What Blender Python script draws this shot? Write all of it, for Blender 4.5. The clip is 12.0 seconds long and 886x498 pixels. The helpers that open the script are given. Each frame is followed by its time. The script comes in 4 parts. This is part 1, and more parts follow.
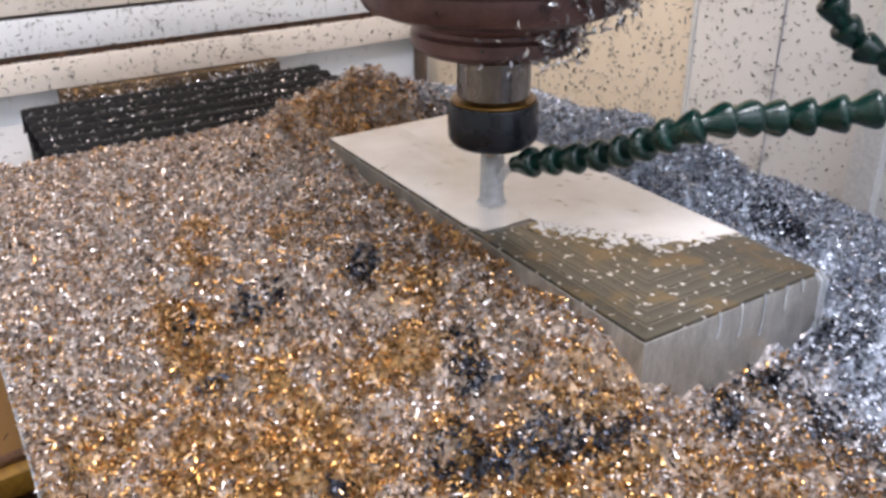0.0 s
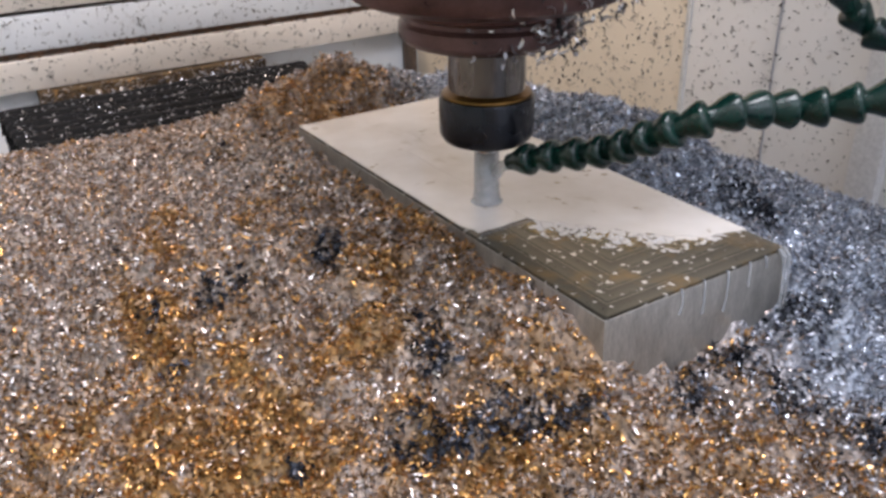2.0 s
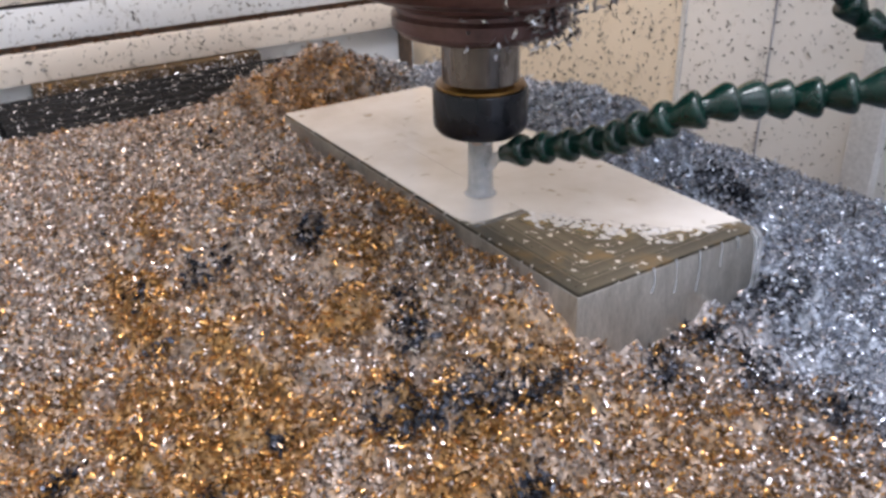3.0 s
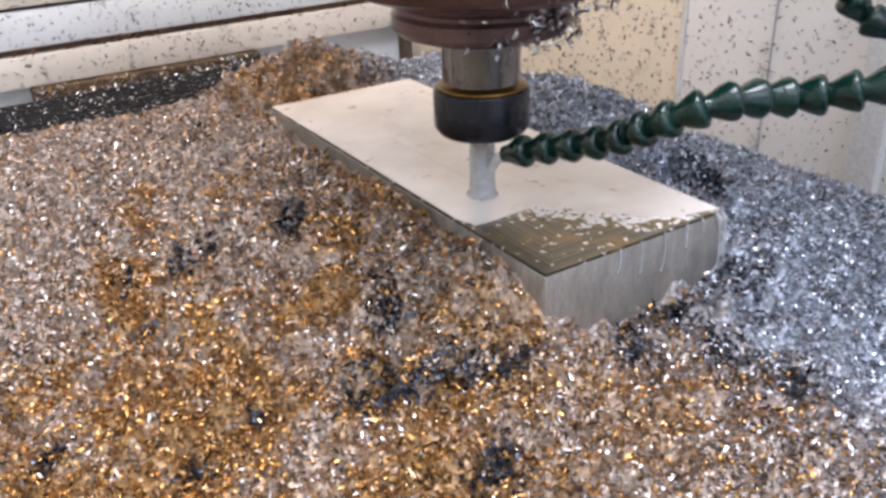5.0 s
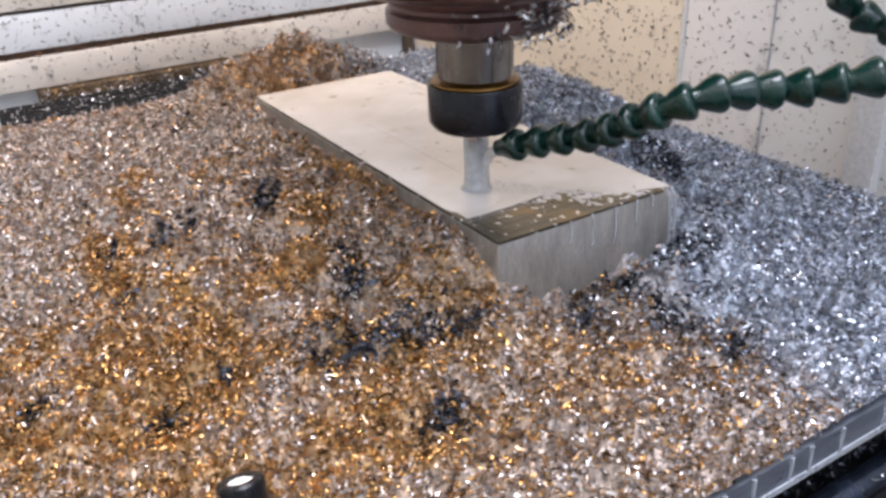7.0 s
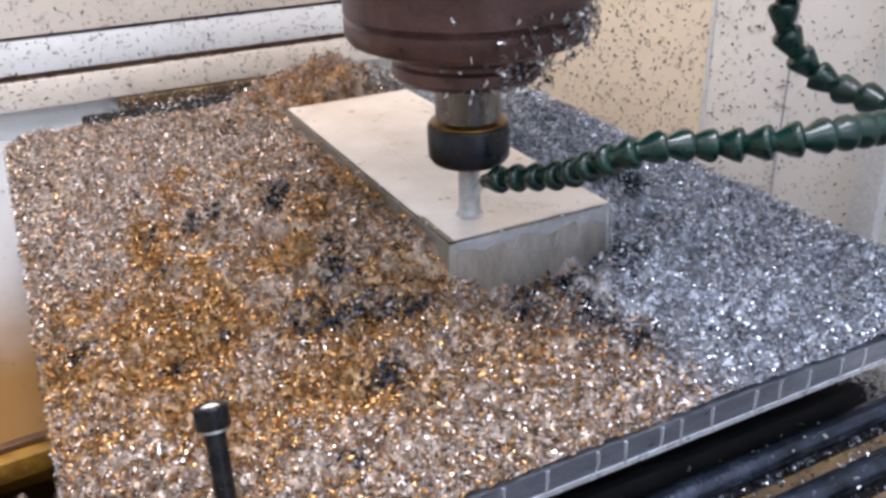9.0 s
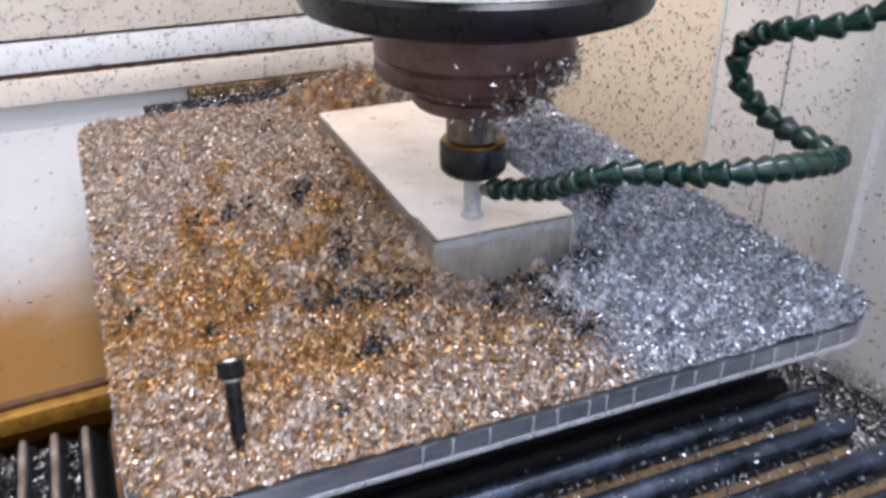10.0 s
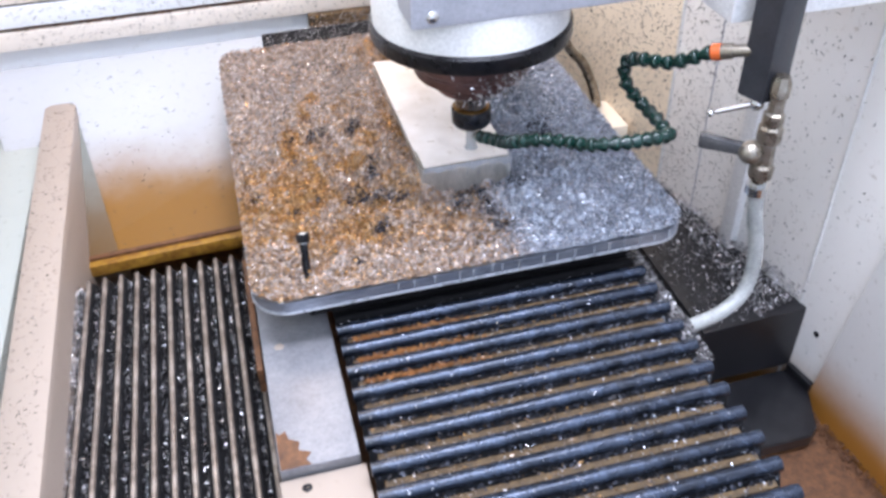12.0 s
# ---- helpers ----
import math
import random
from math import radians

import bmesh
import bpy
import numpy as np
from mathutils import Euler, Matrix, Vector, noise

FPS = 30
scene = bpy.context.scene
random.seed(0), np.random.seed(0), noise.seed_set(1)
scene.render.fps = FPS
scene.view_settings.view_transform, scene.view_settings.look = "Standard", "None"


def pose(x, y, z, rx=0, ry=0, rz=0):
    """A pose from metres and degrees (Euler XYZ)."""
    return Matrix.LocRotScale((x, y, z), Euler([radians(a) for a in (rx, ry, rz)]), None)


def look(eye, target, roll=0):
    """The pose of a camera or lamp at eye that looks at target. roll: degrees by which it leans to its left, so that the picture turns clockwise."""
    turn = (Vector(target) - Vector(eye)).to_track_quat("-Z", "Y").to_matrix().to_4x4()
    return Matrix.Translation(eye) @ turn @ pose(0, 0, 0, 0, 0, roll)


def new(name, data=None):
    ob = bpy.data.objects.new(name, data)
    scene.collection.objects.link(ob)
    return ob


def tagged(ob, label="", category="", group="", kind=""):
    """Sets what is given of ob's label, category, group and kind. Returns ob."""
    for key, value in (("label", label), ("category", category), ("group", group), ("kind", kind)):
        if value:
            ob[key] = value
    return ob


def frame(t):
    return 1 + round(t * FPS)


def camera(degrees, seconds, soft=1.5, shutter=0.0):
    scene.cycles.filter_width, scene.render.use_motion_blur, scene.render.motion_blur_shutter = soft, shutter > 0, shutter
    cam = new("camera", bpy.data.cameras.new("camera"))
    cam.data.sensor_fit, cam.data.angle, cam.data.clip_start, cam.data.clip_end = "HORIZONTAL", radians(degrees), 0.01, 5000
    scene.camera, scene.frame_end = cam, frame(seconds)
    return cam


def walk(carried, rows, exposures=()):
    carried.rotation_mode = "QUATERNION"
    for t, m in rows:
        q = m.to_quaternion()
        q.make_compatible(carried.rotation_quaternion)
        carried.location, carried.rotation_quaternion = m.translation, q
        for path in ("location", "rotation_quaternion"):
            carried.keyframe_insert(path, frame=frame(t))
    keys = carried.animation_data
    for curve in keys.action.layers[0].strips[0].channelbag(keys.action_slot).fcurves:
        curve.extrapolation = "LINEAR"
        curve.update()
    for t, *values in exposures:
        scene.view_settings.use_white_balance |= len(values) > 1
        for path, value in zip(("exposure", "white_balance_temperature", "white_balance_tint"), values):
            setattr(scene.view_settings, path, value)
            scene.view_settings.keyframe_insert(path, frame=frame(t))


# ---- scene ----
cam = camera(54.2, 12.0, soft=3.0, shutter=0.35)
CAMERA_ROWS = [
    (0.0, -0.2348, -0.2187, 0.1974, 63.74, 0.53, -31.98),
    (0.5, -0.2307, -0.1945, 0.1968, 63.88, 0.80, -32.73),
    (1.0, -0.2266, -0.1913, 0.1949, 63.80, 0.84, -33.11),
    (1.5, -0.2255, -0.1951, 0.1946, 63.49, 1.24, -33.15),
    (2.0, -0.2234, -0.1997, 0.1907, 63.42, 1.16, -32.83),
    (2.5, -0.2220, -0.1991, 0.1903, 63.48, 1.16, -32.76),
    (3.0, -0.2222, -0.2007, 0.1876, 63.23, 1.08, -33.03),
    (5.0, -0.2201, -0.1978, 0.1888, 63.02, 1.66, -33.13),
    (5.5, -0.2237, -0.1984, 0.1883, 63.03, 1.29, -33.39),
    (6.0, -0.2233, -0.1988, 0.1880, 63.15, 1.37, -33.52),
    (6.5, -0.2224, -0.2008, 0.1857, 62.94, 1.59, -33.06),
    (7.0, -0.2185, -0.2085, 0.1843, 63.51, 1.83, -32.63),
    (9.0, -0.2069, -0.2844, 0.2242, 63.68, 1.49, -27.02),
    (9.5, -0.2026, -0.3303, 0.2543, 63.16, 1.38, -24.67),
    (10.0, -0.2212, -0.3882, 0.2855, 62.36, 0.24, -22.76),
    (10.5, -0.2570, -0.5105, 0.3452, 57.55, -0.54, -20.44),
    (11.0, -0.2500, -0.6045, 0.4658, 53.74, 0.58, -18.81),
    (11.5, -0.2405, -0.7028, 0.5552, 52.54, 1.57, -17.10),
    (12.0, -0.2403, -0.7714, 0.5984, 51.60, 1.43, -14.97),
]
walk(cam, [(t, pose(x, y, z, a, b, c)) for t, x, y, z, a, b, c in CAMERA_ROWS],
     exposures=[(0.0, 0.06, 6350, 17), (0.5, 0.04, 6350, 17), (1.0, -0.34, 6350, 17), (2.5, -0.22, 6350, 17), (5.0, 0.12, 6250, 17), (9.0, 0.10, 6200, 17), (10.5, 0.12, 6100, 17), (11.0, 0.20, 6000, 17), (12.0, 0.40, 5850, 17)])

# The machine table's feed: metres that it has moved across (x) and away (y).
FEED = [
    (0.0, 0.0000, 0.0000), (0.5, 0.0, 0.0073), (1.0, 0.0, 0.0144), (1.5, 0.0, 0.0210), (2.0, 0.0, 0.0277),
    (2.5, 0.0005, 0.0328), (3.0, 0.0005, 0.0413), (5.0, 0.0005, 0.0660), (5.5, 0.0002, 0.0752), (6.0, 0.0003, 0.0818),
    (6.5, 0.0002, 0.0883), (7.0, 0.0002, 0.0950), (9.0, 0.0000, 0.1262), (9.5, -0.0061, 0.1265), (10.0, -0.0138, 0.1265),
    (10.5, -0.0212, 0.1260), (11.0, -0.0288, 0.1255), (11.5, -0.0370, 0.1255), (12.0, -0.0444, 0.1255),
]

# ---- light ----
world = bpy.data.worlds.new("workshop")
scene.world = world
world.use_nodes = True
world.node_tree.nodes["Background"].inputs[0].default_value = (0.80, 0.89, 1.0, 1)
world.node_tree.nodes["Background"].inputs[1].default_value = 1.18


def area_lamp(name, eye, target, size_x, size_y, watts, colour):
    data = bpy.data.lights.new(name, "AREA")
    data.shape, data.size, data.size_y, data.energy, data.color = "RECTANGLE", size_x, size_y, watts, colour
    ob = new(name, data)
    ob.matrix_world = look(eye, target)
    return ob


# unseen fill from above, added to brighten the swarf and the side wall
area_lamp("overhead_fill", (0.10, -0.30, 1.80), (0.12, 0.2, -0.05), 1.0, 0.45, 32, (0.97, 0.98, 1.0))
# workshop daylight that falls in through the open door and top, and the warm machine lamp on the cabinet's side
area_lamp("door_daylight", (-0.35, -1.35, 1.45), (0.25, 0.3, -0.05), 1.7, 1.0, 15, (0.84, 0.91, 1.0))
area_lamp("machine_lamp", (-0.12, 0.62, 0.95), (0.32, 0.32, 0.02), 0.50, 0.22, 5.5, (1.0, 0.76, 0.50))

# ---- materials ----


def material(name):
    m = bpy.data.materials.new(name)
    m.use_nodes = True
    return m, m.node_tree.nodes, m.node_tree.links, m.node_tree.nodes["Principled BSDF"]


def noise_node(nodes, links, scale, detail=4, rough=0.6, coords="Object", stretch=None):
    tc = nodes.new("ShaderNodeTexCoord")
    n = nodes.new("ShaderNodeTexNoise")
    n.inputs["Scale"].default_value, n.inputs["Detail"].default_value, n.inputs["Roughness"].default_value = scale, detail, rough
    if stretch:
        mp = nodes.new("ShaderNodeMapping")
        mp.inputs["Scale"].default_value = stretch
        links.new(tc.outputs[coords], mp.inputs["Vector"])
        links.new(mp.outputs["Vector"], n.inputs["Vector"])
    else:
        links.new(tc.outputs[coords], n.inputs["Vector"])
    return n.outputs["Fac"]


def ramp(nodes, links, fac, stops):
    r = nodes.new("ShaderNodeValToRGB")
    e = r.color_ramp.elements
    while len(e) < len(stops):
        e.new(0.5)
    for k, (p, c) in zip(e, stops):
        k.position, k.color = p, (*c, 1) if len(c) == 3 else c
    links.new(fac, r.inputs["Fac"])
    return r.outputs["Color"]


def mix(nodes, links, fac, a, b, blend="MIX"):
    m = nodes.new("ShaderNodeMix")
    m.data_type, m.blend_type = "RGBA", blend
    for sock, v in ((m.inputs[0], fac), (m.inputs[6], a), (m.inputs[7], b)):
        if isinstance(v, (int, float)):
            sock.default_value = v
        elif isinstance(v, tuple):
            sock.default_value = (*v, 1)
        else:
            links.new(v, sock)
    return m.outputs[2]


def bump(nodes, links, p, height, strength, distance):
    b = nodes.new("ShaderNodeBump")
    b.inputs["Strength"].default_value, b.inputs["Distance"].default_value = strength, distance
    links.new(height, b.inputs["Height"])
    links.new(b.outputs["Normal"], p.inputs["Normal"])


def plain(name, dark, light, rough=0.5, metal=0.0, scale=40, fine=400, bumps=0.15, spread=0.12, stretch=None, coat=0.0):
    """A two-scale surface: broad stains between two colours, fine grain in gloss and relief."""
    m, nodes, links, p = material(name)
    broad = noise_node(nodes, links, scale, 5, 0.65, stretch=stretch)
    grain = noise_node(nodes, links, fine, 3, 0.6, stretch=stretch)
    c = ramp(nodes, links, broad, [(0.3, dark), (0.7, light)])
    c = mix(nodes, links, 0.35, c, ramp(nodes, links, grain, [(0.25, (0.35, 0.35, 0.35)), (0.65, (1, 1, 1))]), "MULTIPLY")
    links.new(c, p.inputs["Base Color"])
    r = ramp(nodes, links, broad, [(0.2, (rough - spread,) * 3), (0.8, (rough + spread,) * 3)])
    links.new(r, p.inputs["Roughness"])
    p.inputs["Metallic"].default_value, p.inputs["Coat Weight"].default_value = metal, coat
    bump(nodes, links, p, grain, bumps, 0.001)
    return m


def chip_material(name, island, amber=True):
    """Aluminium swarf: each curl its own tint; dried coolant has browned parts of the heap away from the nozzle."""
    m, nodes, links, p = material(name)
    if island:
        rnd = nodes.new("ShaderNodeNewGeometry").outputs["Random Per Island"]
        tint = ramp(nodes, links, rnd, [(0.0, (0.05, 0.05, 0.055)), (0.25, (0.22, 0.215, 0.225)), (0.60, (0.46, 0.45, 0.465)), (0.88, (0.90, 0.89, 0.91))])
        brown = (0.96, 0.54, 0.18)
    else:
        rnd = noise_node(nodes, links, 420, 2, 0.7)
        tint = ramp(nodes, links, rnd, [(0.28, (0.06, 0.060, 0.066)), (0.72, (0.56, 0.545, 0.56))])
        brown = (0.86, 0.50, 0.18)
    if amber:
        tc = nodes.new("ShaderNodeTexCoord")
        sep = nodes.new("ShaderNodeSeparateXYZ")
        links.new(tc.outputs["Object"], sep.inputs["Vector"])

        def span(axis, low, high, to_min, to_max):
            r = nodes.new("ShaderNodeMapRange")
            r.interpolation_type = "SMOOTHSTEP"
            for key, v in (("From Min", low), ("From Max", high), ("To Min", to_min), ("To Max", to_max)):
                r.inputs[key].default_value = v
            links.new(sep.outputs[axis], r.inputs["Value"])
            return r.outputs["Result"]

        def calc(op, a, b):
            n = nodes.new("ShaderNodeMath")
            n.operation = op
            for sock, v in zip(n.inputs, (a, b)):
                if isinstance(v, (int, float)):
                    sock.default_value = v
                else:
                    links.new(v, sock)
            return n.outputs[0]
        # coolant dried in pools and runs: (x, y, half width, half length, strength) of each, broken up by noise
        def pool(cx, cy, sx, sy, strength):
            u = calc("DIVIDE", calc("SUBTRACT", sep.outputs["X"], cx), sx)
            v = calc("DIVIDE", calc("SUBTRACT", sep.outputs["Y"], cy), sy)
            return calc("MULTIPLY", calc("MAXIMUM", calc("SUBTRACT", 1.0, calc("ADD", calc("MULTIPLY", u, u), calc("MULTIPLY", v, v))), 0.0), strength)
        pools = None
        for row in ((-0.170, 0.050, 0.130, 0.130, 1.35), (-0.090, -0.020, 0.170, 0.100, 1.15), (-0.085, 0.066, 0.055, 0.024, 1.4), (-0.150, 0.165, 0.024, 0.080, 1.6),
                    (-0.122, 0.240, 0.014, 0.055, 1.4), (-0.069, 0.224, 0.020, 0.016, 1.5), (-0.050, 0.110, 0.034, 0.050, 0.95), (0.030, 0.345, 0.110, 0.050, 0.9),
                    (-0.008, 0.120, 0.024, 0.130, 1.1), (-0.104, 0.300, 0.022, 0.022, 1.2), (0.020, -0.060, 0.090, 0.060, 0.8)):
            one = pool(*row)
            pools = one if pools is None else calc("MAXIMUM", pools, one)
        broken = ramp(nodes, links, noise_node(nodes, links, 34, 5, 0.7), [(0.36, (0.30,) * 3), (0.56, (1.0,) * 3)])
        far = calc("MULTIPLY", span("X", 0.115, 0.06, 0.0, 0.46), span("Y", 0.10, 0.30, 1.0, 0.60))
        k = calc("MINIMUM", calc("MAXIMUM", calc("MULTIPLY", pools, broken), far), 0.90 if island else 1.0)
        if island:
            # each curl is either stained or freshly cut and bare, more of them stained in the pools
            fresh = calc("FRACT", calc("MULTIPLY", calc("MULTIPLY", rnd, rnd), 37.7), 0)
            k = calc("MINIMUM", calc("MAXIMUM", calc("ADD", calc("MULTIPLY", calc("SUBTRACT", k, fresh), 3.0), 0.5), 0.04), 1.0)
        # unstained tint also holds the warm light at left, the cool light at right
        bare = mix(nodes, links, span("X", -0.02, 0.14, 0.0, 1.0), (1.12, 1.06, 1.02), (0.90, 1.02, 1.17))
        tint = mix(nodes, links, 1.0, tint, mix(nodes, links, k, bare, brown), "MULTIPLY")
    links.new(tint, p.inputs["Base Color"])
    p.inputs["Metallic"].default_value = 0.85 if island else 0.25
    links.new(ramp(nodes, links, rnd, [(0.0, (0.46,) * 3), (1.0, (0.26,) * 3)]), p.inputs["Roughness"])
    return m


def machine_paint(name, base, stain, stain_low, stain_high, axis="Z"):
    """Enamelled sheet: fine dirt, soft blotches, and dried coolant that thickens down to an edge."""
    m, nodes, links, p = material(name)
    tc = nodes.new("ShaderNodeTexCoord")
    sep = nodes.new("ShaderNodeSeparateXYZ")
    links.new(tc.outputs["Object"], sep.inputs["Vector"])
    blotch = noise_node(nodes, links, 6, 5, 0.6)
    grime = noise_node(nodes, links, 90, 4, 0.7)
    c = mix(nodes, links, 0.4, base, ramp(nodes, links, blotch, [(0.3, tuple(0.84 * v for v in base)), (0.7, base)]))
    specks = ramp(nodes, links, grime, [(0.28, (0.45, 0.40, 0.33)), (0.40, (1, 1, 1))])
    c = mix(nodes, links, 0.5, c, specks, "MULTIPLY")
    if stain:
        add = nodes.new("ShaderNodeMath")
        add.operation = "MULTIPLY_ADD"
        links.new(blotch, add.inputs[0])
        add.inputs[1].default_value = 0.05
        links.new(sep.outputs[axis], add.inputs[2])
        rng = nodes.new("ShaderNodeMapRange")
        rng.interpolation_type = "SMOOTHSTEP"
        rng.inputs["From Min"].default_value, rng.inputs["From Max"].default_value = stain_high + 0.025, stain_low + 0.025
        links.new(add.outputs[0], rng.inputs["Value"])
        c = mix(nodes, links, rng.outputs["Result"], c, stain)
    links.new(c, p.inputs["Base Color"])
    p.inputs["Roughness"].default_value = 0.50
    bump(nodes, links, p, grime, 0.08, 0.0006)
    return m


PAINT = machine_paint("cream enamel", (0.75, 0.69, 0.62), None, 0, 0)
# warm light on the rear part of the side wall is put into this tint
PAINT_WARM_LIT = machine_paint("cream enamel with warm light in it", (0.88, 0.775, 0.62), None, 0, 0)
PAINT_BACK = machine_paint("white enamel with dried coolant", (0.78, 0.81, 0.84), (0.24, 0.105, 0.002), -0.240, -0.160)
# darker copies of the white and cream enamel, lowered against over-bright light
APRON = machine_paint("darkened white enamel with dried coolant", (0.44, 0.46, 0.49), (0.20, 0.088, 0.002), -0.228, -0.160)
GUARD = machine_paint("darkened cream enamel", (0.38, 0.315, 0.265), None, 0, 0)
PAINT_GREY = machine_paint("grey enamel", (0.86, 0.845, 0.82), (0.40, 0.22, 0.06), -0.50, -0.36)
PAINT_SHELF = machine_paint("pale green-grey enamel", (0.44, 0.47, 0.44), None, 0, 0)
# the apron's tilted corner: its greyer shade is put into the base colour
APRON_SHADED = machine_paint("apron enamel with the bend's shade", (0.20, 0.215, 0.20), (0.11, 0.056, 0.010), -0.250, -0.175)
PAINT_LOW = machine_paint("grey enamel stained low", (0.70, 0.69, 0.68), (0.36, 0.155, 0.022), -0.440, -0.315)
YELLOW = plain("yellow residue", (0.16, 0.06, 0.01), (0.48, 0.26, 0.03), 0.45, 0, 60, 500, 0.4)
RUST_BRIGHT = plain("bright rust", (0.22, 0.08, 0.02), (0.42, 0.19, 0.05), 0.6, 0.0, 90, 500, 0.5)
RUST = plain("rust and wet swarf", (0.07, 0.03, 0.015), (0.22, 0.10, 0.04), 0.6, 0.1, 80, 500, 0.6)
STEEL = plain("milled aluminium", (0.42, 0.43, 0.45), (0.62, 0.63, 0.65), 0.36, 0.9, 25, 300, 0.12, stretch=(1, 6, 1))
PLATE = plain("aluminium tooling plate", (0.30, 0.33, 0.40), (0.50, 0.54, 0.62), 0.34, 0.80, 30, 260, 0.15, stretch=(1, 1, 5))
EDGE = plain("bright blue-white edge", (0.62, 0.65, 0.70), (0.82, 0.85, 0.90), 0.30, 0.5, 60, 400, 0.1)
CASTING = plain("grey machined casting", (0.19, 0.19, 0.212), (0.30, 0.30, 0.318), 0.46, 0.2, 14, 220, 0.12)
BLACK_OXIDE = plain("black oxide steel", (0.006, 0.006, 0.008), (0.022, 0.022, 0.026), 0.30, 0.5, 60, 500, 0.2)
NUT_STEEL = plain("blackened nut steel", (0.008, 0.009, 0.013), (0.022, 0.024, 0.032), 0.27, 0.4, 50, 500, 0.12)
HOLDER = plain("brown oxidised tool holder", (0.080, 0.044, 0.042), (0.20, 0.110, 0.100), 0.35, 0.5, 40, 400, 0.2)
NECK = plain("worn polished steel", (0.12, 0.10, 0.085), (0.34, 0.31, 0.29), 0.28, 0.95, 40, 420, 0.15, stretch=(1, 1, 0.3))
TOOL = plain("bright carbide", (0.55, 0.56, 0.58), (0.80, 0.81, 0.83), 0.25, 0.9, 90, 600, 0.1)
BRASS = plain("brass edge", (0.10, 0.05, 0.015), (0.22, 0.12, 0.03), 0.35, 0.9, 60, 500, 0.1)
RUBBER = plain("oily black bellows", (0.004, 0.004, 0.005), (0.012, 0.012, 0.014), 0.70, 0.0, 45, 420, 0.3)
RUBBER.node_tree.nodes["Principled BSDF"].inputs["Specular IOR Level"].default_value = 0.2
# the blue sheen of reflected sky is put into this steel's colour
FOLD_STEEL = plain("oily dark sheet steel with blue sheen", (0.006, 0.009, 0.016), (0.060, 0.080, 0.125), 0.23, 0.6, 45, 420, 0.35, coat=0.2)
BELLOW_LIP = plain("scuffed aluminium bellows lip", (0.07, 0.045, 0.03), (0.46, 0.40, 0.35), 0.45, 0.4, 22, 400, 0.4)
HOSE = plain("dark green plastic", (0.002, 0.016, 0.012), (0.004, 0.033, 0.025), 0.22, 0.0, 90, 700, 0.08, spread=0.06)
ORANGE = plain("orange plastic", (0.55, 0.10, 0.02), (0.75, 0.16, 0.03), 0.4, 0, 60, 400)
DARK_BLOCK = plain("anodised dark block", (0.035, 0.037, 0.045), (0.065, 0.068, 0.078), 0.36, 0.3, 30, 380, 0.12)
FITTING = plain("worn nickelled brass", (0.20, 0.17, 0.13), (0.46, 0.42, 0.36), 0.30, 0.9, 60, 420, 0.2)
CHROME = plain("chromed steel", (0.70, 0.70, 0.70), (0.86, 0.86, 0.86), 0.12, 1.0, 50, 400, 0.05, spread=0.05)
GREY_HANDLE = plain("grey cast handle", (0.07, 0.07, 0.075), (0.13, 0.13, 0.135), 0.42, 0.4, 50, 400, 0.2)
TUBE = plain("milky plastic tube", (0.34, 0.355, 0.35), (0.46, 0.475, 0.47), 0.25, 0, 30, 300, 0.1)
WHITE_PAINT = plain("white enamel", (0.80, 0.80, 0.80), (0.88, 0.88, 0.88), 0.35, 0, 14, 260, 0.06)
HEAD_GREY = plain("light grey enamel", (0.38, 0.39, 0.44), (0.50, 0.51, 0.57), 0.38, 0, 14, 260, 0.06)
CAULK = plain("white sealant", (0.72, 0.72, 0.70), (0.86, 0.86, 0.84), 0.5, 0, 40, 300, 0.2)
DARK_GAP = plain("grimy joint", (0.05, 0.035, 0.025), (0.16, 0.11, 0.08), 0.7, 0, 90, 600, 0.5)
TRAY = plain("wet black tray", (0.006, 0.006, 0.008), (0.018, 0.018, 0.021), 0.35, 0.0, 25, 300, 0.3, coat=0.15)


def coolant_material():
    """Milky emulsion, whitened for the bright wall it mirrors: uneven thickness, brown scum rings and thin tan places.
    """
    m, nodes, links, p = material("milky coolant film")
    broad = noise_node(nodes, links, 15, 4, 0.55)
    thin = noise_node(nodes, links, 30, 5, 0.68, stretch=(1.0, 0.6, 1.0))
    scum = noise_node(nodes, links, 52, 5, 0.62)
    c = ramp(nodes, links, broad, [(0.32, (0.60, 0.545, 0.49)), (0.68, (0.79, 0.755, 0.725))])
    c = mix(nodes, links, ramp(nodes, links, thin, [(0.60, (0, 0, 0)), (0.76, (0.6, 0.6, 0.6))]), c, (0.42, 0.34, 0.22))
    ring = ramp(nodes, links, scum, [(0.63, (0, 0, 0)), (0.67, (0.8, 0.8, 0.8)), (0.72, (0.2, 0.2, 0.2))])
    c = mix(nodes, links, ring, c, (0.30, 0.22, 0.12))
    links.new(c, p.inputs["Base Color"])
    p.inputs["Roughness"].default_value, p.inputs["Coat Weight"].default_value = 0.22, 0.35
    bump(nodes, links, p, noise_node(nodes, links, 110, 3, 0.5), 0.22, 0.0008)
    return m


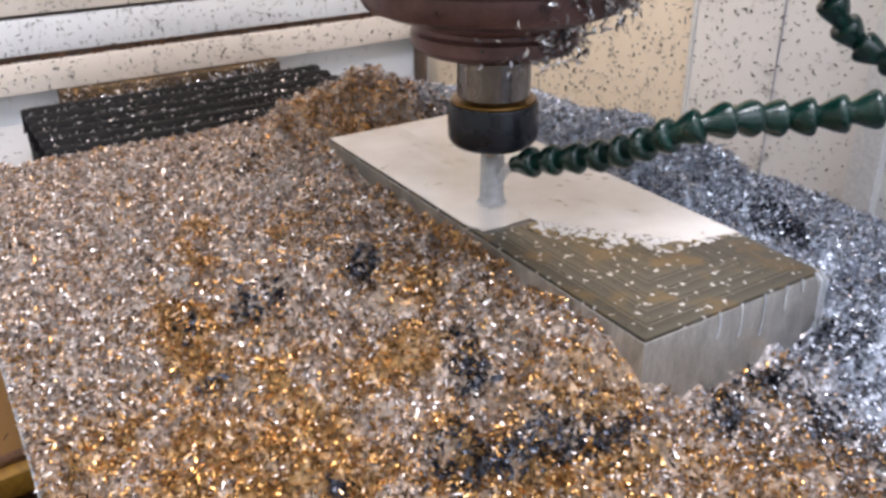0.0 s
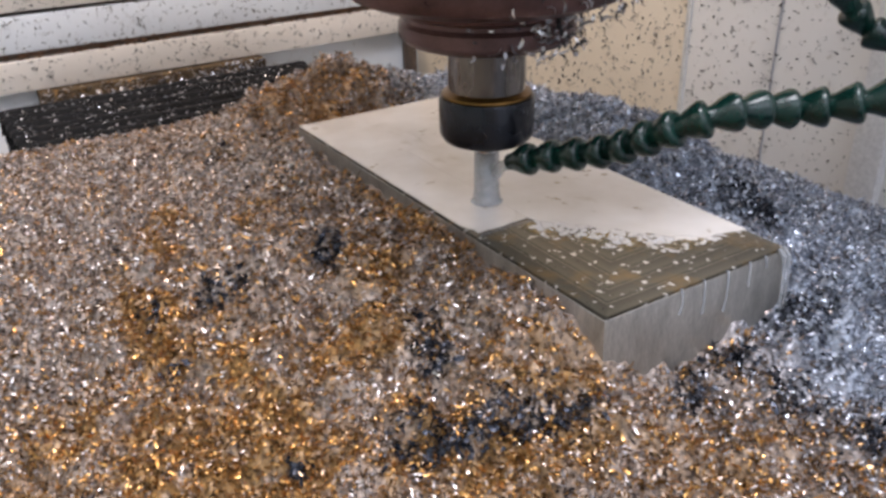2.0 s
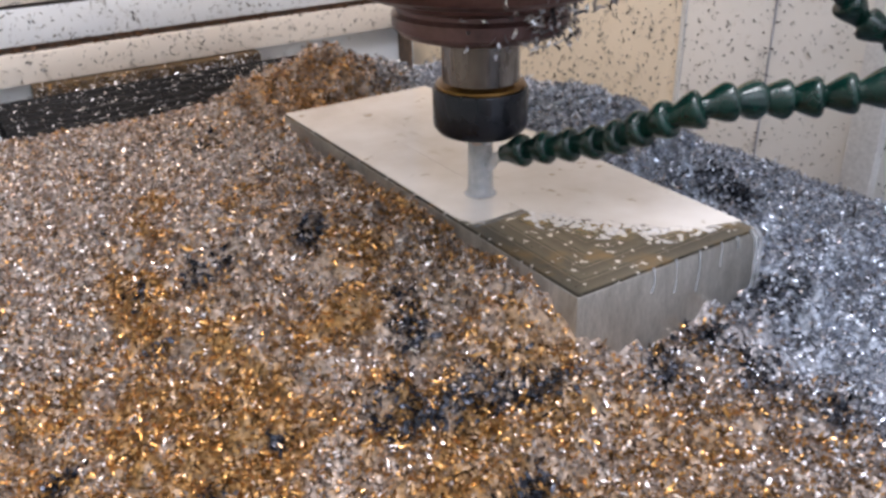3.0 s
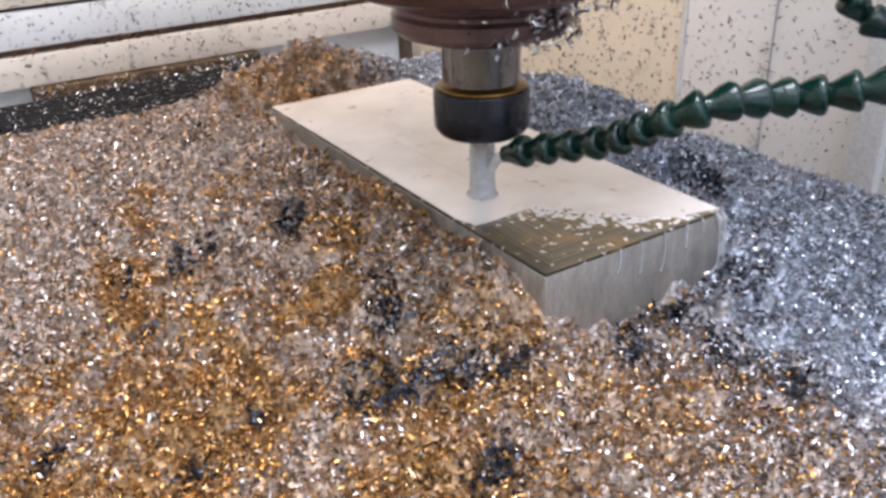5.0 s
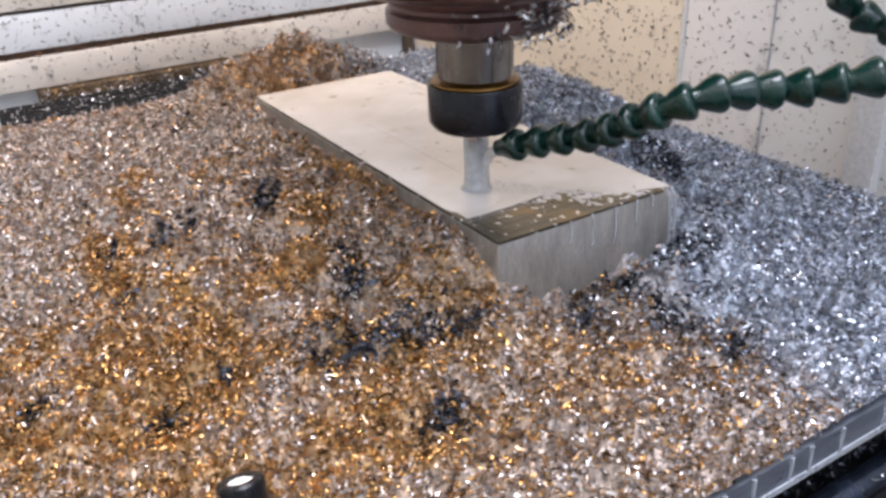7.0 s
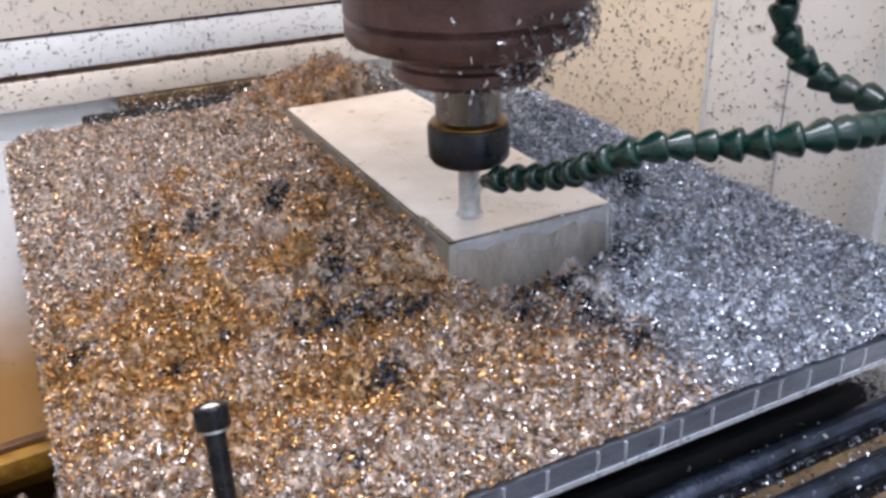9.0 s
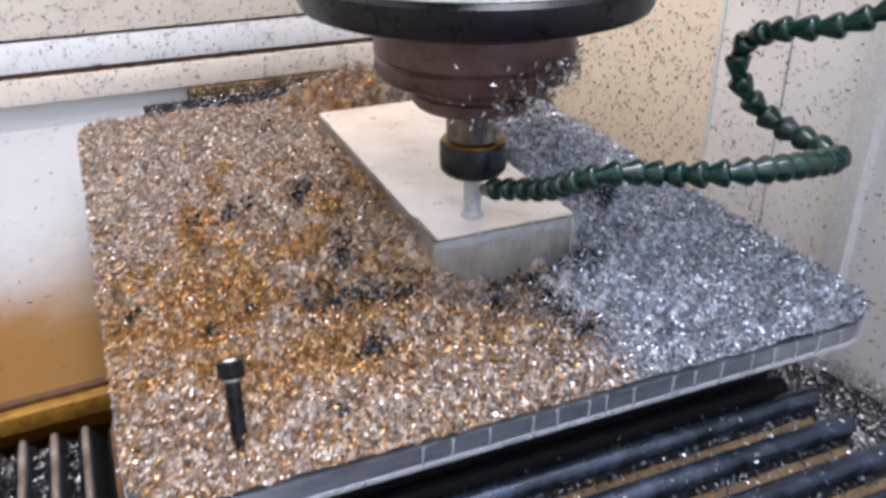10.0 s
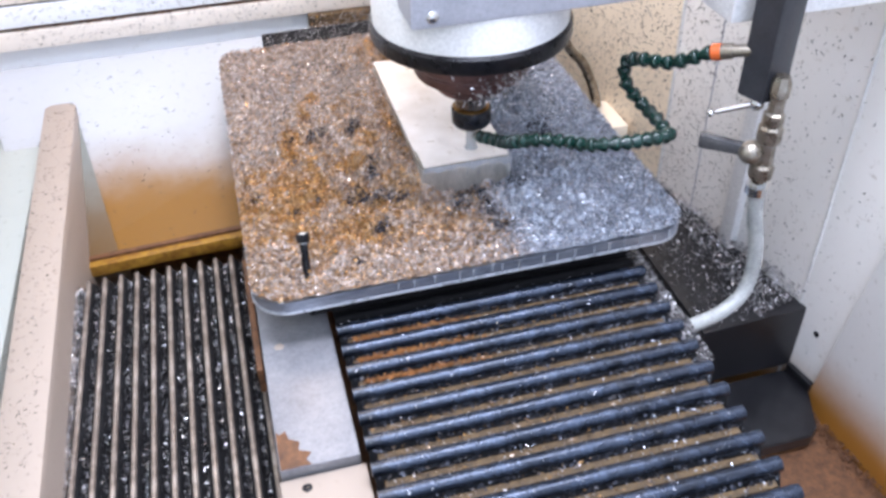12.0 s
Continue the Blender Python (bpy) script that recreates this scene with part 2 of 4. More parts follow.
def lattice_material():
    """The broken front of the film: milky strings and tan wet patches with bare metal between them."""
    m, nodes, links, p = material("broken coolant film")
    strings = noise_node(nodes, links, 120, 3, 0.6, stretch=(1.0, 0.7, 1.0))
    wet = noise_node(nodes, links, 38, 4, 0.6)
    milk = ramp(nodes, links, strings, [(0.52, (0, 0, 0)), (0.57, (1, 1, 1))])
    tan = ramp(nodes, links, wet, [(0.40, (0, 0, 0)), (0.58, (0.75, 0.75, 0.75))])
    links.new(mix(nodes, links, milk, (0.36, 0.255, 0.11), (0.68, 0.66, 0.66)), p.inputs["Base Color"])
    top = nodes.new("ShaderNodeMath")
    top.operation = "MAXIMUM"
    links.new(milk, top.inputs[0])
    links.new(tan, top.inputs[1])
    links.new(top.outputs[0], p.inputs["Alpha"])
    p.inputs["Roughness"].default_value = 0.2
    return m


LATTICE = lattice_material()
COOLANT = coolant_material()
SPRAY = plain("coolant spray", (0.52, 0.55, 0.60), (0.74, 0.76, 0.80), 0.22, 0.0, 60, 300, 0.1)
SPRAY.node_tree.nodes["Principled BSDF"].inputs["Alpha"].default_value = 0.45
CHIPS = chip_material("aluminium swarf", True)
CHIP_BED = chip_material("packed swarf", False)
CLUMP = plain("blue-black swarf", (0.012, 0.014, 0.020), (0.110, 0.120, 0.155), 0.24, 0.6, 260, 900, 0.2)
MUD = plain("tan swarf mud", (0.030, 0.017, 0.007), (0.17, 0.110, 0.05), 0.65, 0.0, 45, 420, 0.7)
CHIPS_GREY = chip_material("grey swarf", True, amber=False)
WINDOW_PANE = plain("greenish pane", (0.40, 0.46, 0.42), (0.50, 0.56, 0.52), 0.12, 0, 10, 200, 0.02, spread=0.04)
SPECK = plain("dark stuck swarf", (0.022, 0.020, 0.019), (0.085, 0.080, 0.075), 0.45, 0.4, 300, 900, 0.1)


def worked_top():
    """The block's skin: bright sides; on its top square tool-path rings, with old coolant in them."""
    m, nodes, links, p = material("machined aluminium block")
    tc = nodes.new("ShaderNodeTexCoord")
    sep = nodes.new("ShaderNodeSeparateXYZ")
    links.new(tc.outputs["Object"], sep.inputs["Vector"])

    def math_node(op, a, b):
        n = nodes.new("ShaderNodeMath")
        n.operation = op
        for s, v in zip(n.inputs, (a, b)):
            if isinstance(v, (int, float)):
                s.default_value = v
            else:
                links.new(v, s)
        return n.outputs[0]
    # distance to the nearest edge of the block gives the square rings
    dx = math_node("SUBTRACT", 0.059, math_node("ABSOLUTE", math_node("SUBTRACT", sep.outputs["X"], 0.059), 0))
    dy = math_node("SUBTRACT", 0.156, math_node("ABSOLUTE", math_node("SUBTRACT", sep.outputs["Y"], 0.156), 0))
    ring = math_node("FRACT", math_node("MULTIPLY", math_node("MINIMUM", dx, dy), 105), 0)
    fine = noise_node(nodes, links, 500, 3, 0.6)
    wet = noise_node(nodes, links, 32, 4, 0.6)
    # dark reflection, shaded step feet and glinting lips are put into this colour
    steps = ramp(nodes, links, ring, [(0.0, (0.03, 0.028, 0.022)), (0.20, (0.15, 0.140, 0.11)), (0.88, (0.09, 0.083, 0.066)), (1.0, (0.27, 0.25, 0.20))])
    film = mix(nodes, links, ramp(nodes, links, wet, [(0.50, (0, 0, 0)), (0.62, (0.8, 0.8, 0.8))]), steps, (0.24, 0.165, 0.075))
    drops = ramp(nodes, links, noise_node(nodes, links, 230, 1, 0.4), [(0.66, (0, 0, 0)), (0.70, (1, 1, 1))])
    film = mix(nodes, links, drops, film, (0.75, 0.74, 0.72))
    links.new(film, p.inputs["Base Color"])
    p.inputs["Metallic"].default_value = 0.7
    links.new(ramp(nodes, links, fine, [(0.3, (0.26,) * 3), (0.7, (0.42,) * 3)]), p.inputs["Roughness"])
    bump(nodes, links, p, ring, 0.6, 0.0008)
    return m


WORKED = worked_top()
BLOCK_SIDE = plain("sawn aluminium side", (0.36, 0.34, 0.31), (0.58, 0.56, 0.52), 0.36, 0.6, 30, 240, 0.2, stretch=(4, 4, 1))

# ---- mesh helpers ----


def box_bm(bm, x0, x1, y0, y1, z0, z1, bevel=0.0):
    """A box, edges rounded by bevel."""
    made = bmesh.ops.create_cube(bm, size=1)["verts"]
    for v in made:
        v.co = Vector((x0 + (v.co.x + 0.5) * (x1 - x0), y0 + (v.co.y + 0.5) * (y1 - y0), z0 + (v.co.z + 0.5) * (z1 - z0)))
    if bevel:
        edges = {e for v in made for e in v.link_edges}
        bmesh.ops.bevel(bm, geom=list(edges), offset=bevel, segments=2, affect="EDGES", profile=0.6)
    return bm


def lathe(profile, steps=48, bm=None, m=None):
    """A turned body about z from (radius, height) pairs."""
    bm = bm or bmesh.new()
    rings = []
    for r, z in profile:
        if r < 1e-6:
            rings.append([bm.verts.new((0, 0, z))])
        else:
            rings.append([bm.verts.new((r * math.cos(2 * math.pi * k / steps), r * math.sin(2 * math.pi * k / steps), z)) for k in range(steps)])
    for a, b in zip(rings, rings[1:]):
        for k in range(steps):
            j = (k + 1) % steps
            if len(a) == 1 and len(b) == 1:
                continue
            if len(a) == 1:
                bm.faces.new((a[0], b[k], b[j]))
            elif len(b) == 1:
                bm.faces.new((a[k], a[j], b[0]))
            else:
                bm.faces.new((a[k], a[j], b[j], b[k]))
    bmesh.ops.recalc_face_normals(bm, faces=bm.faces)
    if m is not None:
        bmesh.ops.transform(bm, matrix=m, verts=[v for ring in rings for v in ring])
    return bm


def tube(points, radius, steps=12, bm=None):
    """A round tube through points; radius a number or one for each point."""
    bm = bm or bmesh.new()
    pts = [Vector(p) for p in points]
    radii = radius if isinstance(radius, (list, tuple)) else [radius] * len(pts)
    rings, side = [], None
    for i, p in enumerate(pts):
        d = (pts[min(i + 1, len(pts) - 1)] - pts[max(i - 1, 0)]).normalized()
        if side is None:
            side = d.orthogonal().normalized()
        side = (side - d * side.dot(d)).normalized()
        up = d.cross(side)
        rings.append([bm.verts.new(p + radii[i] * (math.cos(a) * side + math.sin(a) * up)) for a in (2 * math.pi * k / steps for k in range(steps))])
    for a, b in zip(rings, rings[1:]):
        for k in range(steps):
            j = (k + 1) % steps
            bm.faces.new((a[k], a[j], b[j], b[k]))
    bm.faces.new(rings[0][::-1])
    bm.faces.new(rings[-1])
    bmesh.ops.recalc_face_normals(bm, faces=bm.faces)
    return bm


def curve_points(ctrl, n):
    """n even points along a smooth line through ctrl."""
    c = [Vector(p) for p in ctrl]
    c = [2 * c[0] - c[1]] + c + [2 * c[-1] - c[-2]]
    fine = []
    for i in range(1, len(c) - 2):
        for k in range(24):
            t = k / 24
            fine.append(0.5 * (2 * c[i] + (c[i + 1] - c[i - 1]) * t + (2 * c[i - 1] - 5 * c[i] + 4 * c[i + 1] - c[i + 2]) * t * t
                               + (3 * c[i] - c[i - 1] - 3 * c[i + 1] + c[i + 2]) * t ** 3))
    fine.append(c[-2])
    run = [0.0]
    for a, b in zip(fine, fine[1:]):
        run.append(run[-1] + (b - a).length)
    out = []
    for k in range(n):
        s = run[-1] * k / (n - 1)
        i = min(max(np.searchsorted(run, s) - 1, 0), len(fine) - 2)
        f = (s - run[i]) / max(run[i + 1] - run[i], 1e-9)
        out.append(fine[i].lerp(fine[i + 1], f))
    return out


def slab(outline, z0, z1, bevel=0.0):
    """A flat plate of the given outline (x, y pairs, anticlockwise)."""
    bm = bmesh.new()
    lo = [bm.verts.new((x, y, z0)) for x, y in outline]
    hi = [bm.verts.new((x, y, z1)) for x, y in outline]
    bm.faces.new(lo[::-1])
    top = bm.faces.new(hi)
    n = len(lo)
    for k in range(n):
        bm.faces.new((lo[k], lo[(k + 1) % n], hi[(k + 1) % n], hi[k]))
    if bevel:
        bmesh.ops.bevel(bm, geom=list(top.edges), offset=bevel, segments=2, affect="EDGES")
    return bm


def rounded(x0, x1, y0, y1, r, n=10):
    pts = []
    for cx, cy, a in ((x1 - r, y0 + r, -90), (x1 - r, y1 - r, 0), (x0 + r, y1 - r, 90), (x0 + r, y0 + r, 180)):
        pts += [(cx + r * math.cos(radians(a + 90 * k / n)), cy + r * math.sin(radians(a + 90 * k / n))) for k in range(n + 1)]
    return pts


def finish(bm, name, mat, smooth=35):
    me = bpy.data.meshes.new(name)
    bm.to_mesh(me)
    bm.free()
    me.materials.append(mat)
    if smooth:
        me.shade_smooth()
        me.set_sharp_from_angle(angle=radians(smooth))
    return new(name, me)


def part(name, bm, mat, parent, label="", smooth=35):
    ob = finish(bm, name, mat, smooth)
    ob.parent = parent
    return tagged(ob, label)


def raw_mesh(name, verts, faces, mat, smooth=False):
    """A mesh from arrays of corners and quads."""
    me = bpy.data.meshes.new(name)
    n = len(faces)
    me.vertices.add(len(verts))
    me.vertices.foreach_set("co", np.ascontiguousarray(verts, dtype=np.float32).ravel())
    me.loops.add(n * 4)
    me.loops.foreach_set("vertex_index", np.ascontiguousarray(faces, dtype=np.int32).ravel())
    me.polygons.add(n)
    me.polygons.foreach_set("loop_start", np.arange(0, n * 4, 4, dtype=np.int32))
    me.polygons.foreach_set("loop_total", np.full(n, 4, dtype=np.int32))
    me.update(calc_edges=True)
    me.validate()
    me.materials.append(mat)
    if smooth:
        me.shade_smooth()
    return new(name, me)


def curls(centres, normals, rng, length=(0.003, 0.007), width=(0.0007, 0.0017), flat=0.5, bend=(0.6, 2.6)):
    """Corners and quads of curled ribbons, one at each centre, lying more or less along the surface."""
    n = len(centres)
    d = rng.normal(size=(n, 3))
    d -= flat * (d * normals).sum(1, keepdims=True) * normals
    d /= np.linalg.norm(d, axis=1, keepdims=True)
    s = rng.normal(size=(n, 3))
    s -= (s * d).sum(1, keepdims=True) * d
    s /= np.linalg.norm(s, axis=1, keepdims=True)
    u = np.cross(d, s)
    L, W, B = (rng.uniform(*v, n)[:, None] for v in (length, width, bend))
    R = L / B
    rows = []
    for k in range(4):
        a = (k / 3 - 0.5) * B
        p = centres + d * R * np.sin(a) + u * R * (1 - np.cos(a)) + s * (k / 3 - 0.5) * W * 0.8
        taper = 0.6 if k in (0, 3) else 1.0
        rows += [p - s * W * taper / 2, p + s * W * taper / 2]
    verts = np.stack(rows, 1).reshape(-1, 3)
    base = (np.arange(n) * 8)[:, None, None]
    quad = np.array([[0, 1, 3, 2], [2, 3, 5, 4], [4, 5, 7, 6]])[None]
    return verts, (base + quad).reshape(-1, 4)


RNG = np.random.default_rng(7)
MOVERS = []  # things that ride on the machine table

# ---- cabinet ----
BACK = 0.82
FLANGE_Y = 0.211


def box_thing(name, dims, mat, label, category, kind="", bevel=0.002):
    ob = finish(box_bm(bmesh.new(), *dims, bevel), name, mat)
    return tagged(ob, label, category, kind=kind)


def prism(name, corners, z0, z1, thick, mat, label, category="wall"):
    """An upright wall through plan points, with thickness to its back."""
    bm = bmesh.new()
    for (xa, ya), (xb, yb) in zip(corners, corners[1:]):
        d = Vector((xb - xa, yb - ya)).normalized()
        nx, ny = d.y * thick, -d.x * thick
        vs = [bm.verts.new(p) for p in ((xa, ya, z0), (xb, yb, z0), (xb + nx, yb + ny, z0), (xa + nx, ya + ny, z0),
                                        (xa, ya, z1), (xb, yb, z1), (xb + nx, yb + ny, z1), (xa + nx, ya + ny, z1))]
        for f in ((0, 1, 2, 3), (4, 5, 6, 7), (0, 1, 5, 4), (1, 2, 6, 5), (2, 3, 7, 6), (3, 0, 4, 7)):
            bm.faces.new([vs[k] for k in f])
    bmesh.ops.recalc_face_normals(bm, faces=bm.faces)
    return tagged(finish(bm, name, mat, 0), label, category, kind="structure")


def right_x(y):
    return 0.4608 + (0.4102 - y) * 0.165


# cabinet floor and sump
tagged(box_thing("floor", (-1.4, 1.4, -1.9, 0.9, -0.66, -0.60), RUST, "dark wet cabinet floor with rusty swarf", "floor"), kind="structure")
# rear wall, from the bottom up: plain sheet, two proud rails with a dirty groove between, upper sheet
rear = prism("wall_back", [(0.42, BACK + 0.012), (-0.9, BACK + 0.012)], -0.62, 1.4, 0.02, PAINT_BACK, "white enamelled rear cabinet wall with stuck swarf")


def rail(z0, z1, depth, mat, name, label):
    ob = box_thing(name, (-0.86, 0.368, BACK - depth, BACK + 0.011, z0, z1), mat, label, "trim", "structure", 0.003)
    return ob


rail(-0.068, -0.034, 0.004, PAINT, "trim_1", "cream enamelled rail along the rear wall")
rail(-0.034, -0.027, -0.004, DARK_GAP, "trim_2", "grimy brown groove between two rails")
rail(-0.027, 0.012, 0.002, PAINT_BACK, "trim_3", "white sheet rail with stuck swarf")
rail(0.012, 0.016, -0.005, DARK_GAP, "trim_4", "dark joint above the rail")
rail(0.016, 0.30, 0.003, PAINT, "trim_5", "cream upper sheet of the rear wall")
# upright end of the rear wall at the side wall
box_thing("trim_6", (0.3685, 0.3725, BACK - 0.020, BACK + 0.01, -0.30, -0.068), DARK_GAP, "dark upright joint at the wall corner", "trim", "structure", 0.001)

# sloped apron behind the side bellows, down to its yellowed lip
bm = bmesh.new()
a = [bm.verts.new(p) for p in ((-0.60, 0.40, -0.262), (0.30, 0.40, -0.222), (0.30, 0.815, -0.10), (-0.695, 0.815, -0.10),
                               (-0.60, 0.40, -0.270), (0.30, 0.40, -0.230), (0.30, 0.815, -0.108), (-0.695, 0.815, -0.108))]
for f in ((0, 1, 2, 3), (4, 5, 6, 7), (0, 1, 5, 4), (1, 2, 6, 5), (2, 3, 7, 6), (3, 0, 4, 7)):
    bm.faces.new([a[k] for k in f])
bmesh.ops.recalc_face_normals(bm, faces=bm.faces)
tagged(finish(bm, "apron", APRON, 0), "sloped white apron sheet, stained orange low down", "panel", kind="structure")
bm = bmesh.new()
box_bm(bm, -0.60, 0.30, 0.385, 0.400, -0.012, 0.008, 0.002)
bmesh.ops.transform(bm, matrix=pose(0, 0, -0.237, 0, -2.5, 0), verts=bm.verts)
tagged(finish(bm, "apron_lip", YELLOW), "yellow-brown residue on the apron's lower lip", "trim", kind="structure")

bm = box_bm(bmesh.new(), -0.60, 0.30, 0.4005, 0.4100, 0.004, 0.0125, 0.002)
bmesh.ops.transform(bm, matrix=pose(0, 0, -0.237, 0, -2.5, 0), verts=bm.verts)
tagged(finish(bm, "apron_dirt", RUST), "dark dirt line above the apron's lip", "trim", kind="structure")

# side wall: warm panel, seam, grey panels
prism("wall_right_1", [(right_x(BACK + 0.01), BACK + 0.01), (right_x(0.4125), 0.4125)], -0.62, 1.4, -0.02, PAINT_WARM_LIT, "cream side wall panel with stuck swarf, warm light in its tint")
prism("wall_right_2", [(right_x(0.4075), 0.4075), (right_x(0.048), 0.048)], -0.62, 1.4, -0.02, PAINT_GREY, "grey cream side wall panel with stuck swarf")
prism("wall_right_3", [(right_x(0.044), 0.044), (right_x(-0.30), -0.30)], -0.62, 1.4, -0.02, PAINT_GREY, "grey cream side wall panel")
# the next panel overlaps it with a leaning edge
bm = bmesh.new()
lap = [(right_x(0.005) - 0.007, 0.005, -0.66), (right_x(-0.9) - 0.007, -1.9, -0.66), (right_x(-0.9) - 0.007, -1.9, 1.4), (right_x(-0.243) - 0.007, -0.243, 1.4)]
a = [bm.verts.new(q) for q in lap] + [bm.verts.new((x + 0.006, y, z)) for x, y, z in lap]
for f in ((0, 1, 2, 3), (7, 6, 5, 4), (0, 4, 5, 1), (1, 5, 6, 2), (2, 6, 7, 3), (3, 7, 4, 0)):
    bm.faces.new([a[k] for k in f])
bmesh.ops.recalc_face_normals(bm, faces=bm.faces)
tagged(finish(bm, "wall_right_4", PAINT_LOW, 0), "grey side wall panel stained orange low down", "wall", kind="structure")


def seam(name, y, width, z0, z1, mat, label, proud=0.003):
    bm = box_bm(bmesh.new(), -proud, 0.004, -width / 2, width / 2, z0, z1, 0.001)
    bmesh.ops.transform(bm, matrix=pose(right_x(y), y, 0, 0, 0, 9.4), verts=bm.verts)
    return tagged(finish(bm, name, mat), label, "trim", kind="structure")


seam("seam_1", 0.410, 0.005, -0.62, 1.4, CAULK, "white sealed joint between wall panels")
seam("seam_2", 0.046, 0.004, -0.62, 1.4, CAULK, "white sealed joint between wall panels")
seam("seam_3", 0.315, 0.0008, -0.62, 1.4, HEAD_GREY, "hairline joint in the wall panel", 0.0015)
# small screw hole low in the wall
bm = lathe([(0, 0.0016), (0.0032, 0.0016), (0.0046, 0.0010), (0.0050, 0.0)], 16, None, pose(right_x(0.003) - 0.0002, 0.003, -0.330, 0, -90, 9.4))
tagged(finish(bm, "wall_screw", BLACK_OXIDE), "small dark screw in the side wall", "screw")
# white upright flange on the side wall
bm = box_bm(bmesh.new(), -0.014, 0.004, -0.014, 0.014, -0.33, 1.2, 0.003)
bmesh.ops.transform(bm, matrix=pose(right_x(FLANGE_Y), FLANGE_Y, 0, 0, 0, 9.4), verts=bm.verts)
tagged(finish(bm, "upright_flange", WHITE_PAINT), "white enamelled upright flange on the side wall", "post", kind="structure")
# far side: bent corner of the apron, guard beam, outer wall with door window
bm = bmesh.new()
a = [bm.verts.new(p) for p in ((-0.540, 0.72, -0.1345), (-0.479, 0.396, -0.2555), (-0.66, 0.385, -0.262), (-0.60, 0.73, -0.137),
                               (-0.540, 0.72, -0.1445), (-0.479, 0.396, -0.2655), (-0.66, 0.385, -0.272), (-0.60, 0.73, -0.147))]
for f in ((0, 1, 2, 3), (4, 5, 6, 7), (0, 1, 5, 4), (1, 2, 6, 5), (2, 3, 7, 6), (3, 0, 4, 7)):
    bm.faces.new([a[k] for k in f])
bmesh.ops.recalc_face_normals(bm, faces=bm.faces)
tagged(finish(bm, "apron_corner", APRON_SHADED, 0), "bent corner of the apron, greyed for its shade, stained orange low down", "panel", kind="structure")
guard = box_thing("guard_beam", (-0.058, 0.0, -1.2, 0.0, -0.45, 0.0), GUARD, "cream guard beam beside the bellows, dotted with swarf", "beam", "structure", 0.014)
guard.matrix_world = pose(-0.533, 0.735, -0.135, 0, 0, 1.2)
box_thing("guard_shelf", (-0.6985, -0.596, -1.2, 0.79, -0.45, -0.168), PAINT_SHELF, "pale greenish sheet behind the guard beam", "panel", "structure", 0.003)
prism("wall_left", [(-0.70, 0.84), (-0.70, -1.9)], -0.62, 1.4, 0.02, PAINT, "pale cream outer side wall of the cabinet")
window = new("window_1")
tagged(window, "cream framed door window with greenish pane", "window", kind="structure")
part("window_sill", box_bm(bmesh.new(), -0.699, -0.645, -1.2, 0.60, -0.085, -0.045, 0.005), PAINT, window)
part("window_frame", box_bm(bmesh.new(), -0.699, -0.660, 0.56, 0.60, -0.045, 0.60, 0.004), PAINT, window)
part("pane", box_bm(bmesh.new(), -0.699, -0.688, -1.2, 0.56, -0.045, 0.60, 0.0), WINDOW_PANE, window, "greenish window pane")
prism("wall_front", [(-0.70, -1.9), (-0.45, -1.9)], -0.62, 0.9, 0.02, PAINT, "cream cabinet front beside the open door")

# ---- spindle head ----
SX, SY = 0.0306, 0.1569


